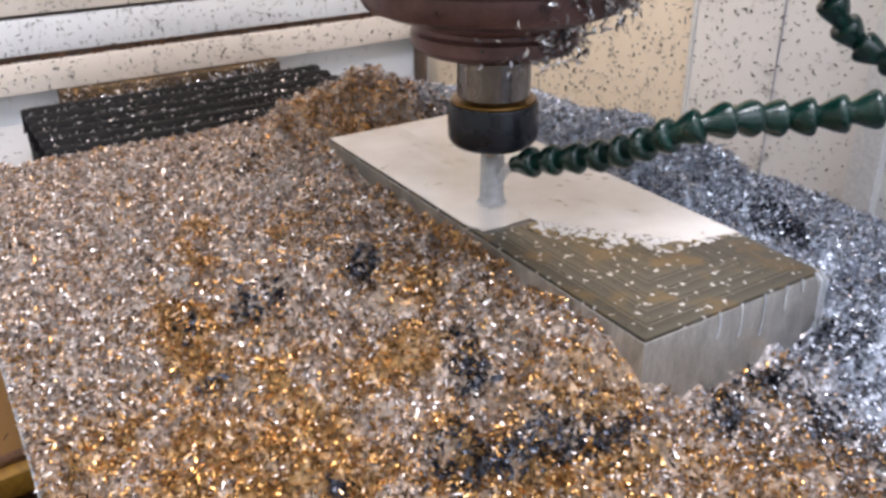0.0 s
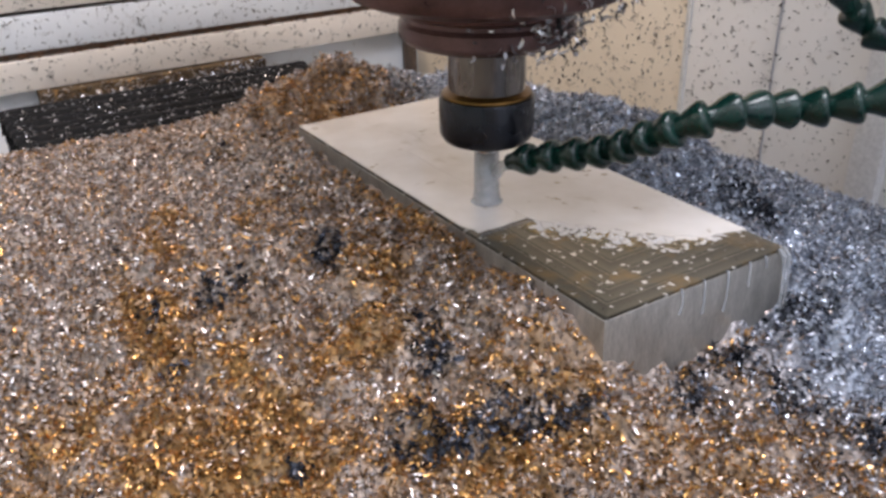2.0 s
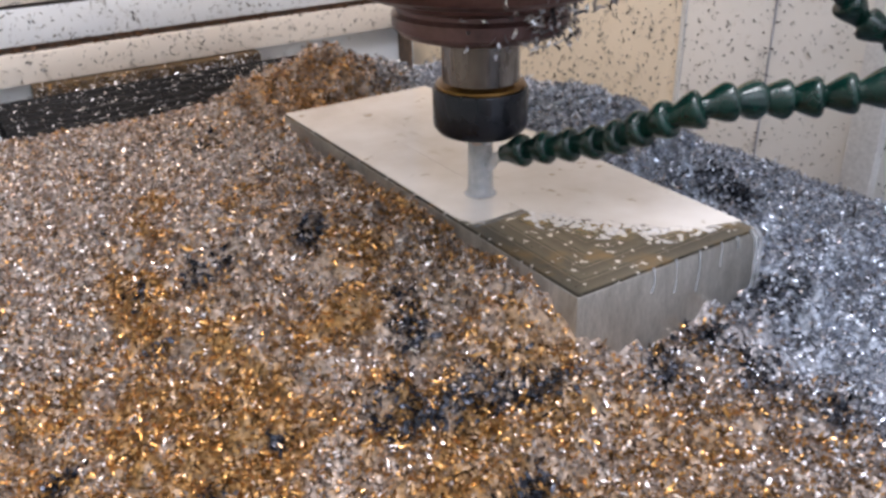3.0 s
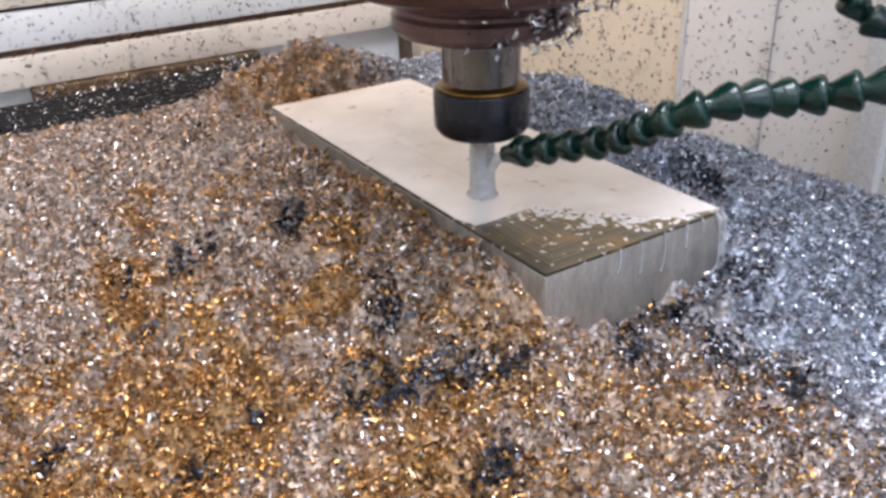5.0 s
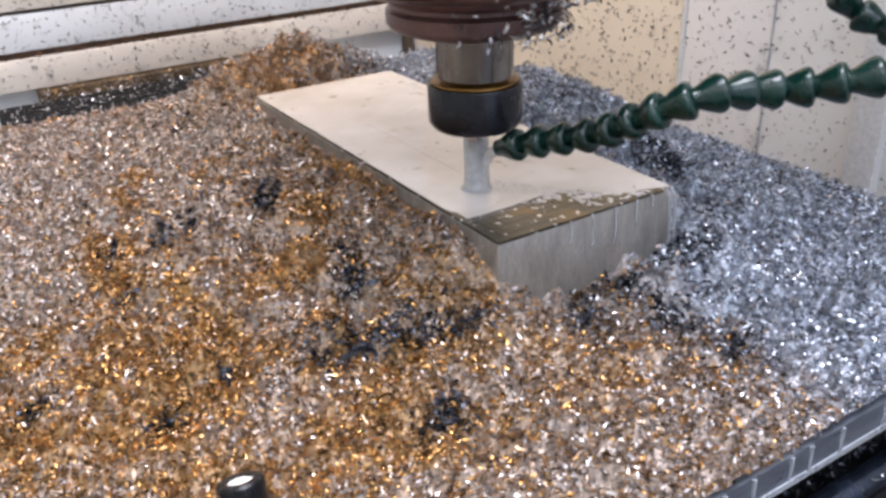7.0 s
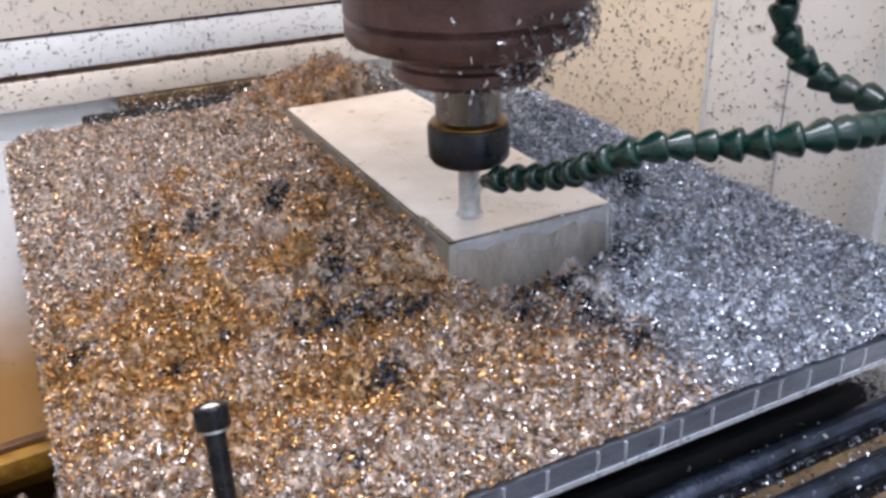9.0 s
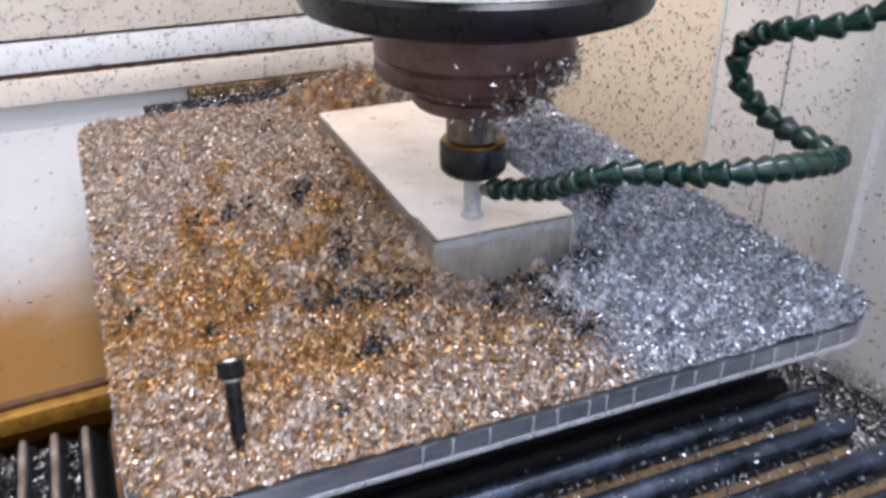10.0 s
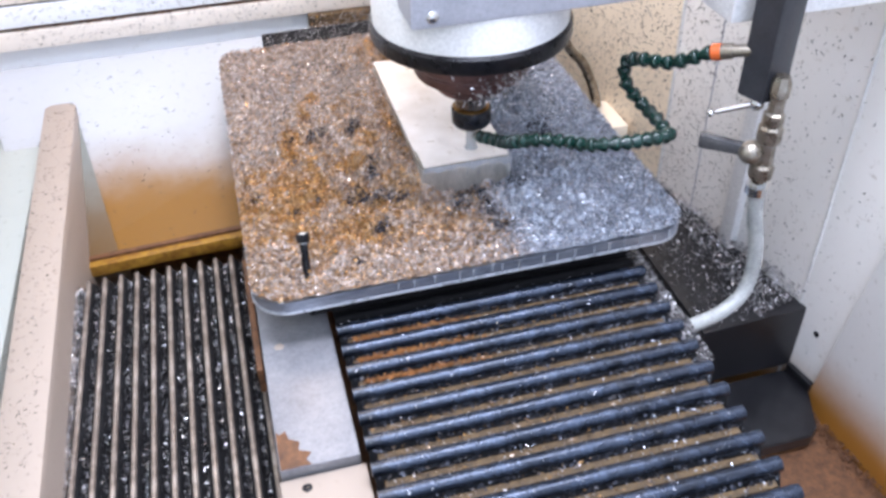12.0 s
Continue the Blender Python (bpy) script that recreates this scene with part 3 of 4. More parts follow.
def spindle():
    top = new("spindle_head")
    top.matrix_world = pose(SX, SY, 0)
    tagged(top, "milling spindle head with white housing and black flange", "machine spindle")
    part("flange", lathe([(0.0, 0.158), (0.104, 0.158), (0.118, 0.163), (0.120, 0.167), (0.120, 0.181), (0.117, 0.184), (0.0, 0.184)], 72), BLACK_OXIDE, top, "black oxide round flange")
    part("housing", lathe([(0.0, 0.1845), (0.116, 0.1845), (0.116, 0.224), (0.111, 0.27), (0.111, 0.60), (0.0, 0.60)], 72), WHITE_PAINT, top, "white enamelled round housing")
    bm = box_bm(bmesh.new(), -0.098, 0.175, -0.118, 0.25, 0.2245, 0.62, 0.006)
    cover = part("cover", bm, HEAD_GREY, top, "light grey enamelled cover")
    bm = lathe([(0, 0.004), (0.0035, 0.004), (0.0065, 0.002), (0.007, 0), (0, 0)], 20, None, pose(-0.075, -0.118, 0.238, 90, 0, 0))
    part("screw", bm, CHROME, cover, "bright cap screw")
    part("spindle_nose", lathe([(0.0, 0.110), (0.058, 0.110), (0.068, 0.114), (0.0705, 0.118), (0.0705, 0.126), (0.0690, 0.128), (0.0705, 0.130), (0.0705, 0.156), (0.069, 0.158), (0.0, 0.158)], 64), HOLDER, top, "brown-black spindle nose")
    holder = part("tool_holder", lathe([(0.0, 0.089), (0.036, 0.089), (0.042, 0.091), (0.0445, 0.094), (0.0445, 0.100), (0.0425, 0.102), (0.0425, 0.104), (0.046, 0.106), (0.047, 0.110), (0, 0.110)], 64), HOLDER, top, "brown oxidised tool holder")
    part("neck", lathe([(0.0, 0.062), (0.0200, 0.062), (0.0200, 0.086), (0.0225, 0.089), (0, 0.089)], 48), NECK, holder, "worn polished steel neck")
    part("rim", lathe([(0.0200, 0.0615), (0.0232, 0.0615), (0.0236, 0.0622), (0.0232, 0.0632), (0.0200, 0.065)], 48), BRASS, holder, "brass-coloured rim")
    part("collet_nut", lathe([(0.0, 0.0375), (0.016, 0.0375), (0.0225, 0.038), (0.0247, 0.041), (0.0250, 0.0435), (0.0250, 0.060), (0.0243, 0.0614), (0, 0.0614)], 64), NUT_STEEL, holder, "black collet nut")
    # two-flute end mill
    bm = bmesh.new()
    steps, rings = 16, []
    for k in range(20):
        z = 0.0005 + 0.038 * k / 19
        twist = 9.0 * k / 19 if k < 14 else 9.0 * 14 / 19
        ring = []
        for j in range(steps):
            a = 2 * math.pi * j / steps
            r = 0.0062 if k > 14 else 0.0062 - 0.0016 * (0.5 + 0.5 * math.cos(2 * (a + twist))) ** 3
            ring.append(bm.verts.new((r * math.cos(a), r * math.sin(a), z)))
        rings.append(ring)
    for r0, r1 in zip(rings, rings[1:]):
        for j in range(steps):
            bm.faces.new((r0[j], r0[(j + 1) % steps], r1[(j + 1) % steps], r1[j]))
    bm.faces.new(rings[0][::-1])
    bm.faces.new(rings[-1])
    part("end_mill", bm, TOOL, holder, "bright carbide end mill")
    return top


spindle()

# ---- coolant hose, arm and valve ----


def coolant_hose():
    top = new("coolant_hose")
    tagged(top, "dark green jointed plastic coolant hose", "hose")
    lower = [(0.0305, 0.1345, 0.0310), (0.0377, 0.1146, 0.0380), (0.0450, 0.0970, 0.0435), (0.0500, 0.0790, 0.0500), (0.0530, 0.0600, 0.0610),
             (0.0600, 0.0420, 0.0715), (0.0760, 0.0340, 0.0750), (0.0920, 0.0310, 0.0735), (0.1050, 0.0230, 0.0735), (0.1140, 0.0100, 0.0765),
             (0.1250, -0.0040, 0.0810), (0.1450, -0.0090, 0.0815), (0.1700, -0.0080, 0.0790), (0.1980, -0.0030, 0.0755), (0.2225, 0.0040, 0.0715)]
    upper = [(0.2235, 0.0060, 0.0735), (0.2235, 0.0340, 0.0765), (0.2190, 0.0646, 0.0811), (0.2007, 0.0774, 0.1041), (0.1985, 0.0830, 0.1230),
             (0.1975, 0.0760, 0.1370), (0.2033, 0.0514, 0.1490), (0.2220, 0.0180, 0.1570), (0.2500, -0.0150, 0.1810)]

    def beads(ctrl, n, r0, r1):
        pts = curve_points(ctrl, n + 1)
        for k in range(n):
            a, b = pts[k], pts[k + 1]
            d = b - a
            L = d.length
            r = r0 + (r1 - r0) * k / max(n - 1, 1)
            prof = [(r * 0.55, -0.12 * L), (r * 0.60, 0.06 * L), (r * 0.68, 0.20 * L), (r * 0.90, 0.46 * L), (r * 1.06, 0.72 * L), (r * 1.09, 0.84 * L), (r * 1.00, 0.95 * L), (r * 0.80, 1.01 * L), (r * 0.55, 1.05 * L)]
            bm = lathe([(0, prof[0][1])] + prof + [(0, prof[-1][1])], 20)
            bmesh.ops.transform(bm, matrix=Matrix.Translation(a) @ d.to_track_quat("Z", "Y").to_matrix().to_4x4(), verts=bm.verts)
            part("segment", bm, HOSE, top, "", 50)
    beads(lower, 21, 0.0077, 0.0087)
    beads(upper, 15, 0.0083, 0.0080)
    elbow = lathe([(0, -0.009), (0.005, -0.008), (0.0082, -0.003), (0.0088, 0.002), (0.0075, 0.007), (0.004, 0.0095), (0, 0.010)], 20, None, pose(0.2240, 0.0050, 0.0722, 60, 20, 0))
    part("elbow", elbow, HOSE, top)
    a, b = Vector((0.2500, -0.0150, 0.1810)), Vector((0.290, -0.055, 0.196))
    d = (b - a).normalized()
    part("collar", tube([a, a + d * 0.010], 0.0092, 20), ORANGE, top, "orange plastic collar")
    part("fitting", tube([a + d * 0.010, a + d * 0.022, a + d * 0.0221, a + d * 0.05], [0.0088, 0.0088, 0.0068, 0.0068], 20), FITTING, top, "worn brass fitting")
    return top


coolant_hose()


def coolant_valve():
    top = new("coolant_valve")
    tagged(top, "dark coolant manifold block with worn brass ball valve", "valve")
    bm = box_bm(bmesh.new(), -0.017, 0.020, -0.017, 0.017, 0.0, 0.62, 0.002)
    bmesh.ops.transform(bm, matrix=pose(0.293, -0.052, 0.142, 0, 0, 18), verts=bm.verts)
    part("manifold", bm, DARK_BLOCK, top, "dark grey anodised block")
    # clamping lever with ball ends under the block
    p0, p1 = Vector((0.288, -0.058, 0.136)), Vector((0.247, -0.037, 0.119))
    lever = part("lever", tube([p0, p0.lerp(p1, 0.9)], [0.0042, 0.0025], 14), CHROME, top, "bright ball lever")
    for c, r in ((p0, 0.0085), (p1, 0.0045)):
        bm = bmesh.new()
        bmesh.ops.create_uvsphere(bm, u_segments=20, v_segments=12, radius=r)
        bmesh.ops.translate(bm, vec=c, verts=bm.verts)
        part("ball", bm, CHROME, lever)
    # pipe string down to the hose
    x, y = 0.298, -0.077
    prof = [(0.0, 0.175), (0.008, 0.175), (0.0105, 0.168), (0.0105, 0.152), (0.0085, 0.150), (0.0085, 0.134), (0.0115, 0.132), (0.0115, 0.118),
            (0.0135, 0.115), (0.0135, 0.098), (0.010, 0.095), (0.010, 0.070), (0.0135, 0.067), (0.0135, 0.052), (0.009, 0.049), (0.009, 0.040), (0, 0.040)]
    part("pipe", lathe(prof, 8, None, pose(x, y, 0)), FITTING, top, "worn brass hexagonal fittings", 20)
    bm = bmesh.new()
    bmesh.ops.create_uvsphere(bm, u_segments=24, v_segments=14, radius=0.0145)
    bmesh.ops.transform(bm, matrix=pose(x - 0.012, y + 0.006, 0.082) @ Matrix.Diagonal((1.1, 0.9, 0.95, 1)), verts=bm.verts)
    part("valve_body", bm, FITTING, top, "grey ball valve body")
    bm = box_bm(bmesh.new(), -0.052, 0.0, -0.006, 0.006, -0.007, 0.007, 0.004)
    for v in bm.verts:
        if v.co.x < -0.03:
            v.co.z *= 1.25
    bmesh.ops.transform(bm, matrix=pose(x - 0.016, y + 0.012, 0.083, 0, 4, -35), verts=bm.verts)
    part("handle", bm, GREY_HANDLE, top, "grey cast valve handle")
    part("hose_clamp", lathe([(0.0095, 0.030), (0.0125, 0.030), (0.0125, 0.041), (0.0095, 0.041)], 24, None, pose(x, y, 0)), CHROME, top, "bright hose clamp")
    ctrl = [(x, y, 0.046), (x + 0.006, y, 0.0), (x + 0.018, y, -0.050), (x + 0.022, y, -0.095), (x + 0.012, y - 0.004, -0.125), (x - 0.018, y - 0.010, -0.143), (x - 0.060, y - 0.016, -0.148)]
    part("feed_tube", tube(curve_points(ctrl, 40), 0.0090, 18), TUBE, top, "milky plastic feed tube", 60)
    return top


coolant_valve()
tagged(finish(box_bm(bmesh.new(), 0.262, 0.62, -0.020, 0.05, 0.212, 0.60, 0.004), "head_cover", WHITE_PAINT), "white enamelled cover behind the coolant manifold", "machine cover")
# braided line low on the side wall, and the small ledge it ends on
tagged(finish(tube(curve_points([(0.30, 0.56, -0.02), (0.335, 0.57, -0.09), (0.365, 0.575, -0.125), (0.392, 0.58, -0.18), (0.405, 0.58, -0.225)], 30), 0.009, 14), "air_line", FITTING, 60),
       "worn metal-braided line low on the side wall", "hose")
box_thing("wall_ledge", (0.385, 0.435, 0.50, 0.60, -0.262, -0.228), PAINT_WARM_LIT, "small cream ledge at the wall's foot", "ledge", "structure", 0.003)

# coolant that runs from the nozzle down the cutter
stream = new("coolant_stream")
tagged(stream, "white coolant stream from the nozzle onto the cutter", "coolant")
part("jet", tube(curve_points([(0.0306, 0.1375, 0.0285), (0.0310, 0.1440, 0.0250), (0.0312, 0.1490, 0.0190)], 10), [0.0030] * 10, 12), SPRAY, stream)
part("sleeve", lathe([(0.0064, 0.0305), (0.0068, 0.0290), (0.0069, 0.0200), (0.0069, 0.0120), (0.0071, 0.0060), (0.0076, 0.0022), (0.0088, 0.0012), (0.0064, 0.0011)], 28, None, pose(SX, SY, 0.0)), SPRAY, stream)

# ---- machine table, on which the rest rides ----
X0, X1, Y0, Y1 = -0.232, 0.312, -0.1384, 0.535
ZB, ZT = -0.0755, -0.0580

plate = tagged(finish(slab(rounded(X0, X1, Y0, Y1, 0.045), ZB + 0.0034, ZT, 0.0012), "tooling_plate", PLATE, 30),
               "aluminium tooling plate with rounded corners on the machine table", "plate")
part("lower_edge", slab(rounded(X0 - 0.0005, X1 + 0.0005, Y0 - 0.0005, Y1 + 0.0005, 0.0455), ZB, ZB + 0.0033, 0.0013), EDGE, plate, "bright blue-white lower edge")
MOVERS.append(plate)
table = new("machine_table")
tagged(table, "cast machine table under the tooling plate, blackened for the shade there", "machine table")
# grey casting given the bellows' black, to stand for the plate's deep shade
part("table_top", box_bm(bmesh.new(), -0.17, 0.25, -0.10, 0.52, -0.118, -0.0757, 0.004), RUBBER, table)
part("pedestal", box_bm(bmesh.new(), -0.13, 0.21, -0.06, 0.48, -0.17, -0.118, 0.004), RUBBER, table)
MOVERS.append(table)

# work block
block = new("work_block")
tagged(block, "rectangular aluminium block being milled, wet with coolant", "workpiece")
body = box_bm(bmesh.new(), 0.0, 0.118, 0.0, 0.3125, -0.0575, -0.0012, 0.0008)
part("block_body", body, BLOCK_SIDE, block, "sawn aluminium sides")
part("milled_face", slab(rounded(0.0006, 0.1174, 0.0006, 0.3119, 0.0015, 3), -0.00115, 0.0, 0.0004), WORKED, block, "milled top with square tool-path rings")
MOVERS.append(block)


def nose_outline():
    """The wet patch round the tool: round-nosed."""
    return [(0.001, 0.220), (0.001, 0.050), (0.002, 0.044), (0.006, 0.0395), (0.012, 0.0365), (0.019, 0.0360), (0.026, 0.0380), (0.032, 0.0425),
            (0.036, 0.0490), (0.039, 0.058), (0.043, 0.072), (0.054, 0.090), (0.054, 0.220)]


def ragged_outline():
    """The wet patch past the tool, with a ragged edge."""
    rag = [(0.036, 0.075), (0.040, 0.066), (0.045, 0.066), (0.049, 0.056), (0.055, 0.052), (0.058, 0.041), (0.064, 0.040), (0.067, 0.030), (0.074, 0.027),
           (0.079, 0.017), (0.086, 0.016), (0.092, 0.007), (0.100, 0.0065), (0.117, 0.0015)]
    return rag + [(0.117, 0.200), (0.036, 0.200)]


def lattice_outline():
    """The broken strip in front of the ragged edge."""
    return [(0.026, 0.070), (0.030, 0.052), (0.038, 0.042), (0.043, 0.030), (0.051, 0.024), (0.056, 0.013), (0.065, 0.009), (0.073, 0.003), (0.117, 0.0012), (0.117, 0.060), (0.060, 0.080)]


def coolant_patch(outline, z0, label, mat=COOLANT):
    return tagged(finish(slab(outline, z0, z0 + 0.0005), "coolant_film", mat, 0), label, "coolant", group="coolant on the block")


far_film = coolant_patch([(0.001, 0.150), (0.117, 0.150), (0.117, 0.3115), (0.001, 0.3115)], 0.0001, "milky white coolant film over the block's far half")
MOVERS.append(far_film)
nose_film = coolant_patch(nose_outline(), 0.0003, "milky white coolant film with a round front beside the cutter")
front_edge = [(0.004, 0.0012), (0.028, 0.0009), (0.052, 0.0021), (0.064, 0.0008), (0.078, 0.0024), (0.090, 0.0010), (0.104, 0.0018), (0.117, 0.0008)]
front_film = coolant_patch(front_edge + [(0.117, 0.120), (0.004, 0.120)], 0.0002, "milky white coolant film that creeps to the block's end")
side_film = coolant_patch(ragged_outline(), 0.0004, "milky white coolant film with a ragged front")
lattice_film = coolant_patch(lattice_outline(), -0.0002, "broken tan and milky coolant strings ahead of the film", LATTICE)

# milky run-off that hangs down the block's end once the film has reached it
hang = [(0.004, 0.0002), (0.117, 0.0002), (0.117, -0.020), (0.110, -0.026), (0.103, -0.014), (0.094, -0.018), (0.088, -0.009), (0.077, -0.015), (0.068, -0.022),
        (0.060, -0.012), (0.048, -0.008), (0.040, -0.016), (0.031, -0.012), (0.022, -0.019), (0.013, -0.010), (0.004, -0.013)]
bm = slab([(x, z * 0.5) for x, z in hang], 0.0, 0.0008)
bmesh.ops.transform(bm, matrix=pose(0, -0.0010, 0, 90, 0, 0), verts=bm.verts)
bmesh.ops.recalc_face_normals(bm, faces=bm.faces)
part("run_off", bm, SPRAY, front_film, "broken milky run-off", 0)

# froth along the ragged front
bm = bmesh.new()
rag = ragged_outline()[:14]
for k in range(150):
    i = int(RNG.integers(0, 13))
    f = RNG.uniform()
    x = rag[i][0] + (rag[i + 1][0] - rag[i][0]) * f
    y = rag[i][1] + (rag[i + 1][1] - rag[i][1]) * f - RNG.exponential(0.009)
    r = RNG.uniform(0.0006, 0.0021)
    if y > 0.004 and 0.003 < x < 0.115:
        lathe([(0, 0.0009), (0.5 * r, 0.0008), (0.85 * r, 0.0005), (r, 0.0)], 9, bm, pose(x, y, 0.0002) @ Matrix.Diagonal((RNG.uniform(0.8, 1.8), 1, 1, 1)))
part("froth", bm, COOLANT, side_film, "small milky droplets", 60)

# cap screw standing in the plate
screw = new("cap_screw")
tagged(screw, "tall black socket cap screw leaning in the swarf", "screw")
part("shank", lathe([(0, -0.012), (0.0046, -0.012), (0.0048, -0.010), (0.0048, 0.036), (0, 0.036)], 24), BLACK_OXIDE, screw)
part("washer", lathe([(0.004, 0.0352), (0.0066, 0.0352), (0.0066, 0.0366), (0.004, 0.0366)], 24), STEEL, screw, "bright washer")
part("head", lathe([(0, 0.0367), (0.0076, 0.0367), (0.0080, 0.0375), (0.0080, 0.0462), (0.0073, 0.0470), (0.0045, 0.0470), (0.0042, 0.0425), (0, 0.0425)], 32), BLACK_OXIDE, screw, "black knurled head")
part("socket_swarf", lathe([(0, 0.0473), (0.003, 0.0470), (0.0046, 0.0462), (0.0042, 0.043), (0, 0.043)], 16), CAULK, screw, "pale swarf paste in the socket")
SCREW_AT = pose(-0.1643, -0.0990, -0.0490, -22, 3, 0)

# ---- swarf heap ----


def heap_height(x, y):
    """Height of the swarf over the plate, in the table's own space (arrays)."""
    def hump(cx, cy, sx, sy, h, turn=0.0):
        c, s = math.cos(turn), math.sin(turn)
        u, v = (x - cx) * c + (y - cy) * s, -(x - cx) * s + (y - cy) * c
        return h * np.exp(-(u / sx) ** 2 - (v / sy) ** 2)
    z = np.full_like(x, -0.0500)
    z = z + hump(-0.055, 0.15, 0.070, 0.130, 0.041)
    z = z + hump(-0.130, 0.17, 0.060, 0.130, 0.011)
    z = z + hump(0.075, 0.375, 0.085, 0.050, 0.066)
    z = z + hump(-0.02, 0.36, 0.07, 0.07, 0.026)
    z = z + hump(-0.045, 0.005, 0.060, 0.060, 0.010)
    z = z + hump(-0.010, 0.19, 0.034, 0.150, 0.016)
    z = z + hump(0.178, 0.17, 0.060, 0.120, 0.060)
    z = z + hump(0.130, 0.12, 0.025, 0.110, 0.014)
    z = z + hump(0.190, 0.30, 0.060, 0.060, 0.016)
    z = z + hump(0.060, -0.008, 0.090, 0.038, 0.016)
    z = z + hump(-0.004, 0.010, 0.030, 0.050, 0.010)
    z = z + hump(-0.008, 0.10, 0.022, 0.080, 0.008)
    z = z + hump(-0.010, 0.28, 0.030, 0.060, 0.012)
    z = z + hump(0.132, 0.03, 0.022, 0.050, 0.014)
    z = z + hump(0.235, 0.255, 0.030, 0.040, 0.014)
    # hollows and dug-out pockets
    z = z - hump(0.030, -0.020, 0.042, 0.024, 0.018) + hump(-0.013, 0.040, 0.016, 0.042, 0.010)
    z = z - hump(-0.088, 0.010, 0.014, 0.010, 0.016) - hump(-0.062, 0.028, 0.012, 0.016, 0.018)
    z = z - hump(-0.019, 0.000, 0.018, 0.010, 0.014, 0.5) - hump(-0.122, 0.151, 0.010, 0.009, 0.012)
    z = z - hump(-0.050, -0.005, 0.030, 0.008, 0.010, 0.4) - hump(0.095, -0.050, 0.022, 0.014, 0.013)
    z = z - hump(0.165, 0.085, 0.018, 0.022, 0.014) - hump(-0.067, 0.130, 0.008, 0.010, 0.010)
    z = z - hump(-0.115, 0.24, 0.008, 0.075, 0.008, -0.25) - hump(0.125, 0.02, 0.010, 0.03, 0.010)
    # falls to the plate at its rim
    edge = np.minimum(np.minimum(x - X0, X1 - x), np.minimum(y - Y0, Y1 - y))
    k = np.clip(edge / 0.030, 0, 1)
    k = k * k * (3 - 2 * k)
    return ZT + 0.002 + (z - ZT - 0.002) * (0.25 + 0.75 * k)


def wobble(x, y):
    out = np.empty(x.shape)
    flat_x, flat_y, flat = x.ravel(), y.ravel(), out.ravel()
    for i in range(len(flat_x)):
        p = Vector((flat_x[i] * 60, flat_y[i] * 60, 0.3))
        flat[i] = noise.noise(p * 0.45) * 0.0060 + noise.noise(p) * 0.0085 + noise.noise(p * 2.3) * 0.0065
    return flat.reshape(x.shape)


NX, NY = 220, 270
gx, gy = np.meshgrid(np.linspace(X0 + 0.001, X1 - 0.001, NX), np.linspace(Y0 + 0.001, Y1 - 0.001, NY), indexing="ij")


def inside_plate(x, y, margin=0.0):
    r = 0.045
    cx, cy = np.clip(x, X0 + r, X1 - r), np.clip(y, Y0 + r, Y1 - r)
    return (x - cx) ** 2 + (y - cy) ** 2 <= (r - margin) ** 2


rim = np.clip(np.minimum(np.minimum(gx - X0, X1 - gx), np.minimum(gy - Y0, Y1 - gy)) / 0.025, 0.2, 1)
gz = heap_height(gx, gy) + wobble(gx, gy) * rim
grid_verts = np.stack([gx, gy, np.maximum(gz, ZT + 0.0008)], -1).reshape(-1, 3)
idx = np.arange(NX * NY).reshape(NX, NY)
quads = np.stack([idx[:-1, :-1], idx[1:, :-1], idx[1:, 1:], idx[:-1, 1:]], -1).reshape(-1, 4)
mid = grid_verts[quads].mean(1)
keep = inside_plate(mid[:, 0], mid[:, 1], 0.0015)
keep &= ~((mid[:, 0] > 0.004) & (mid[:, 0] < 0.114) & (mid[:, 1] > 0.004) & (mid[:, 1] < 0.3085))
heap = raw_mesh("swarf_heap", grid_verts, quads[keep], CHIP_BED, True)
tagged(heap, "heap of packed aluminium swarf wet with coolant on the plate", "metal swarf", kind="stuff")
MOVERS.append(heap)


def height_at(x, y):
    fx = np.clip((x - X0 - 0.001) / (X1 - X0 - 0.002) * (NX - 1), 0, NX - 1.001)
    fy = np.clip((y - Y0 - 0.001) / (Y1 - Y0 - 0.002) * (NY - 1), 0, NY - 1.001)
    i, j = fx.astype(int), fy.astype(int)
    a, b = fx - i, fy - j
    return gz[i, j] * (1 - a) * (1 - b) + gz[i + 1, j] * a * (1 - b) + gz[i, j + 1] * (1 - a) * b + gz[i + 1, j + 1] * a * b


def scatter(n, lift, name, label, mat, fine):
    x = RNG.uniform(X0, X1, n)
    y = RNG.uniform(Y0, Y1, n)
    ok = inside_plate(x, y, -0.0015) & ~((x > -0.0025) & (x < 0.1205) & (y > -0.0025) & (y < 0.315))
    x, y = x[ok], y[ok]
    z = np.maximum(height_at(x, y), ZT + 0.001) + RNG.uniform(0.0, lift, len(x))
    c = np.stack([x, y, z], 1)
    v, f = curls(c, np.tile([[0.0, 0.0, 1.0]], (len(x), 1)), RNG, (0.0022, 0.0062) if fine else (0.004, 0.009), (0.0005, 0.0013), 0.30, (1.2, 4.4))
    ob = raw_mesh(name, v, f, mat, True)
    tagged(ob, label, "metal swarf", kind="stuff")
    MOVERS.append(ob)
    return ob


scatter(165000, 0.0034, "swarf_curls", "bright curled aluminium chips covering the heap", CHIPS, True)

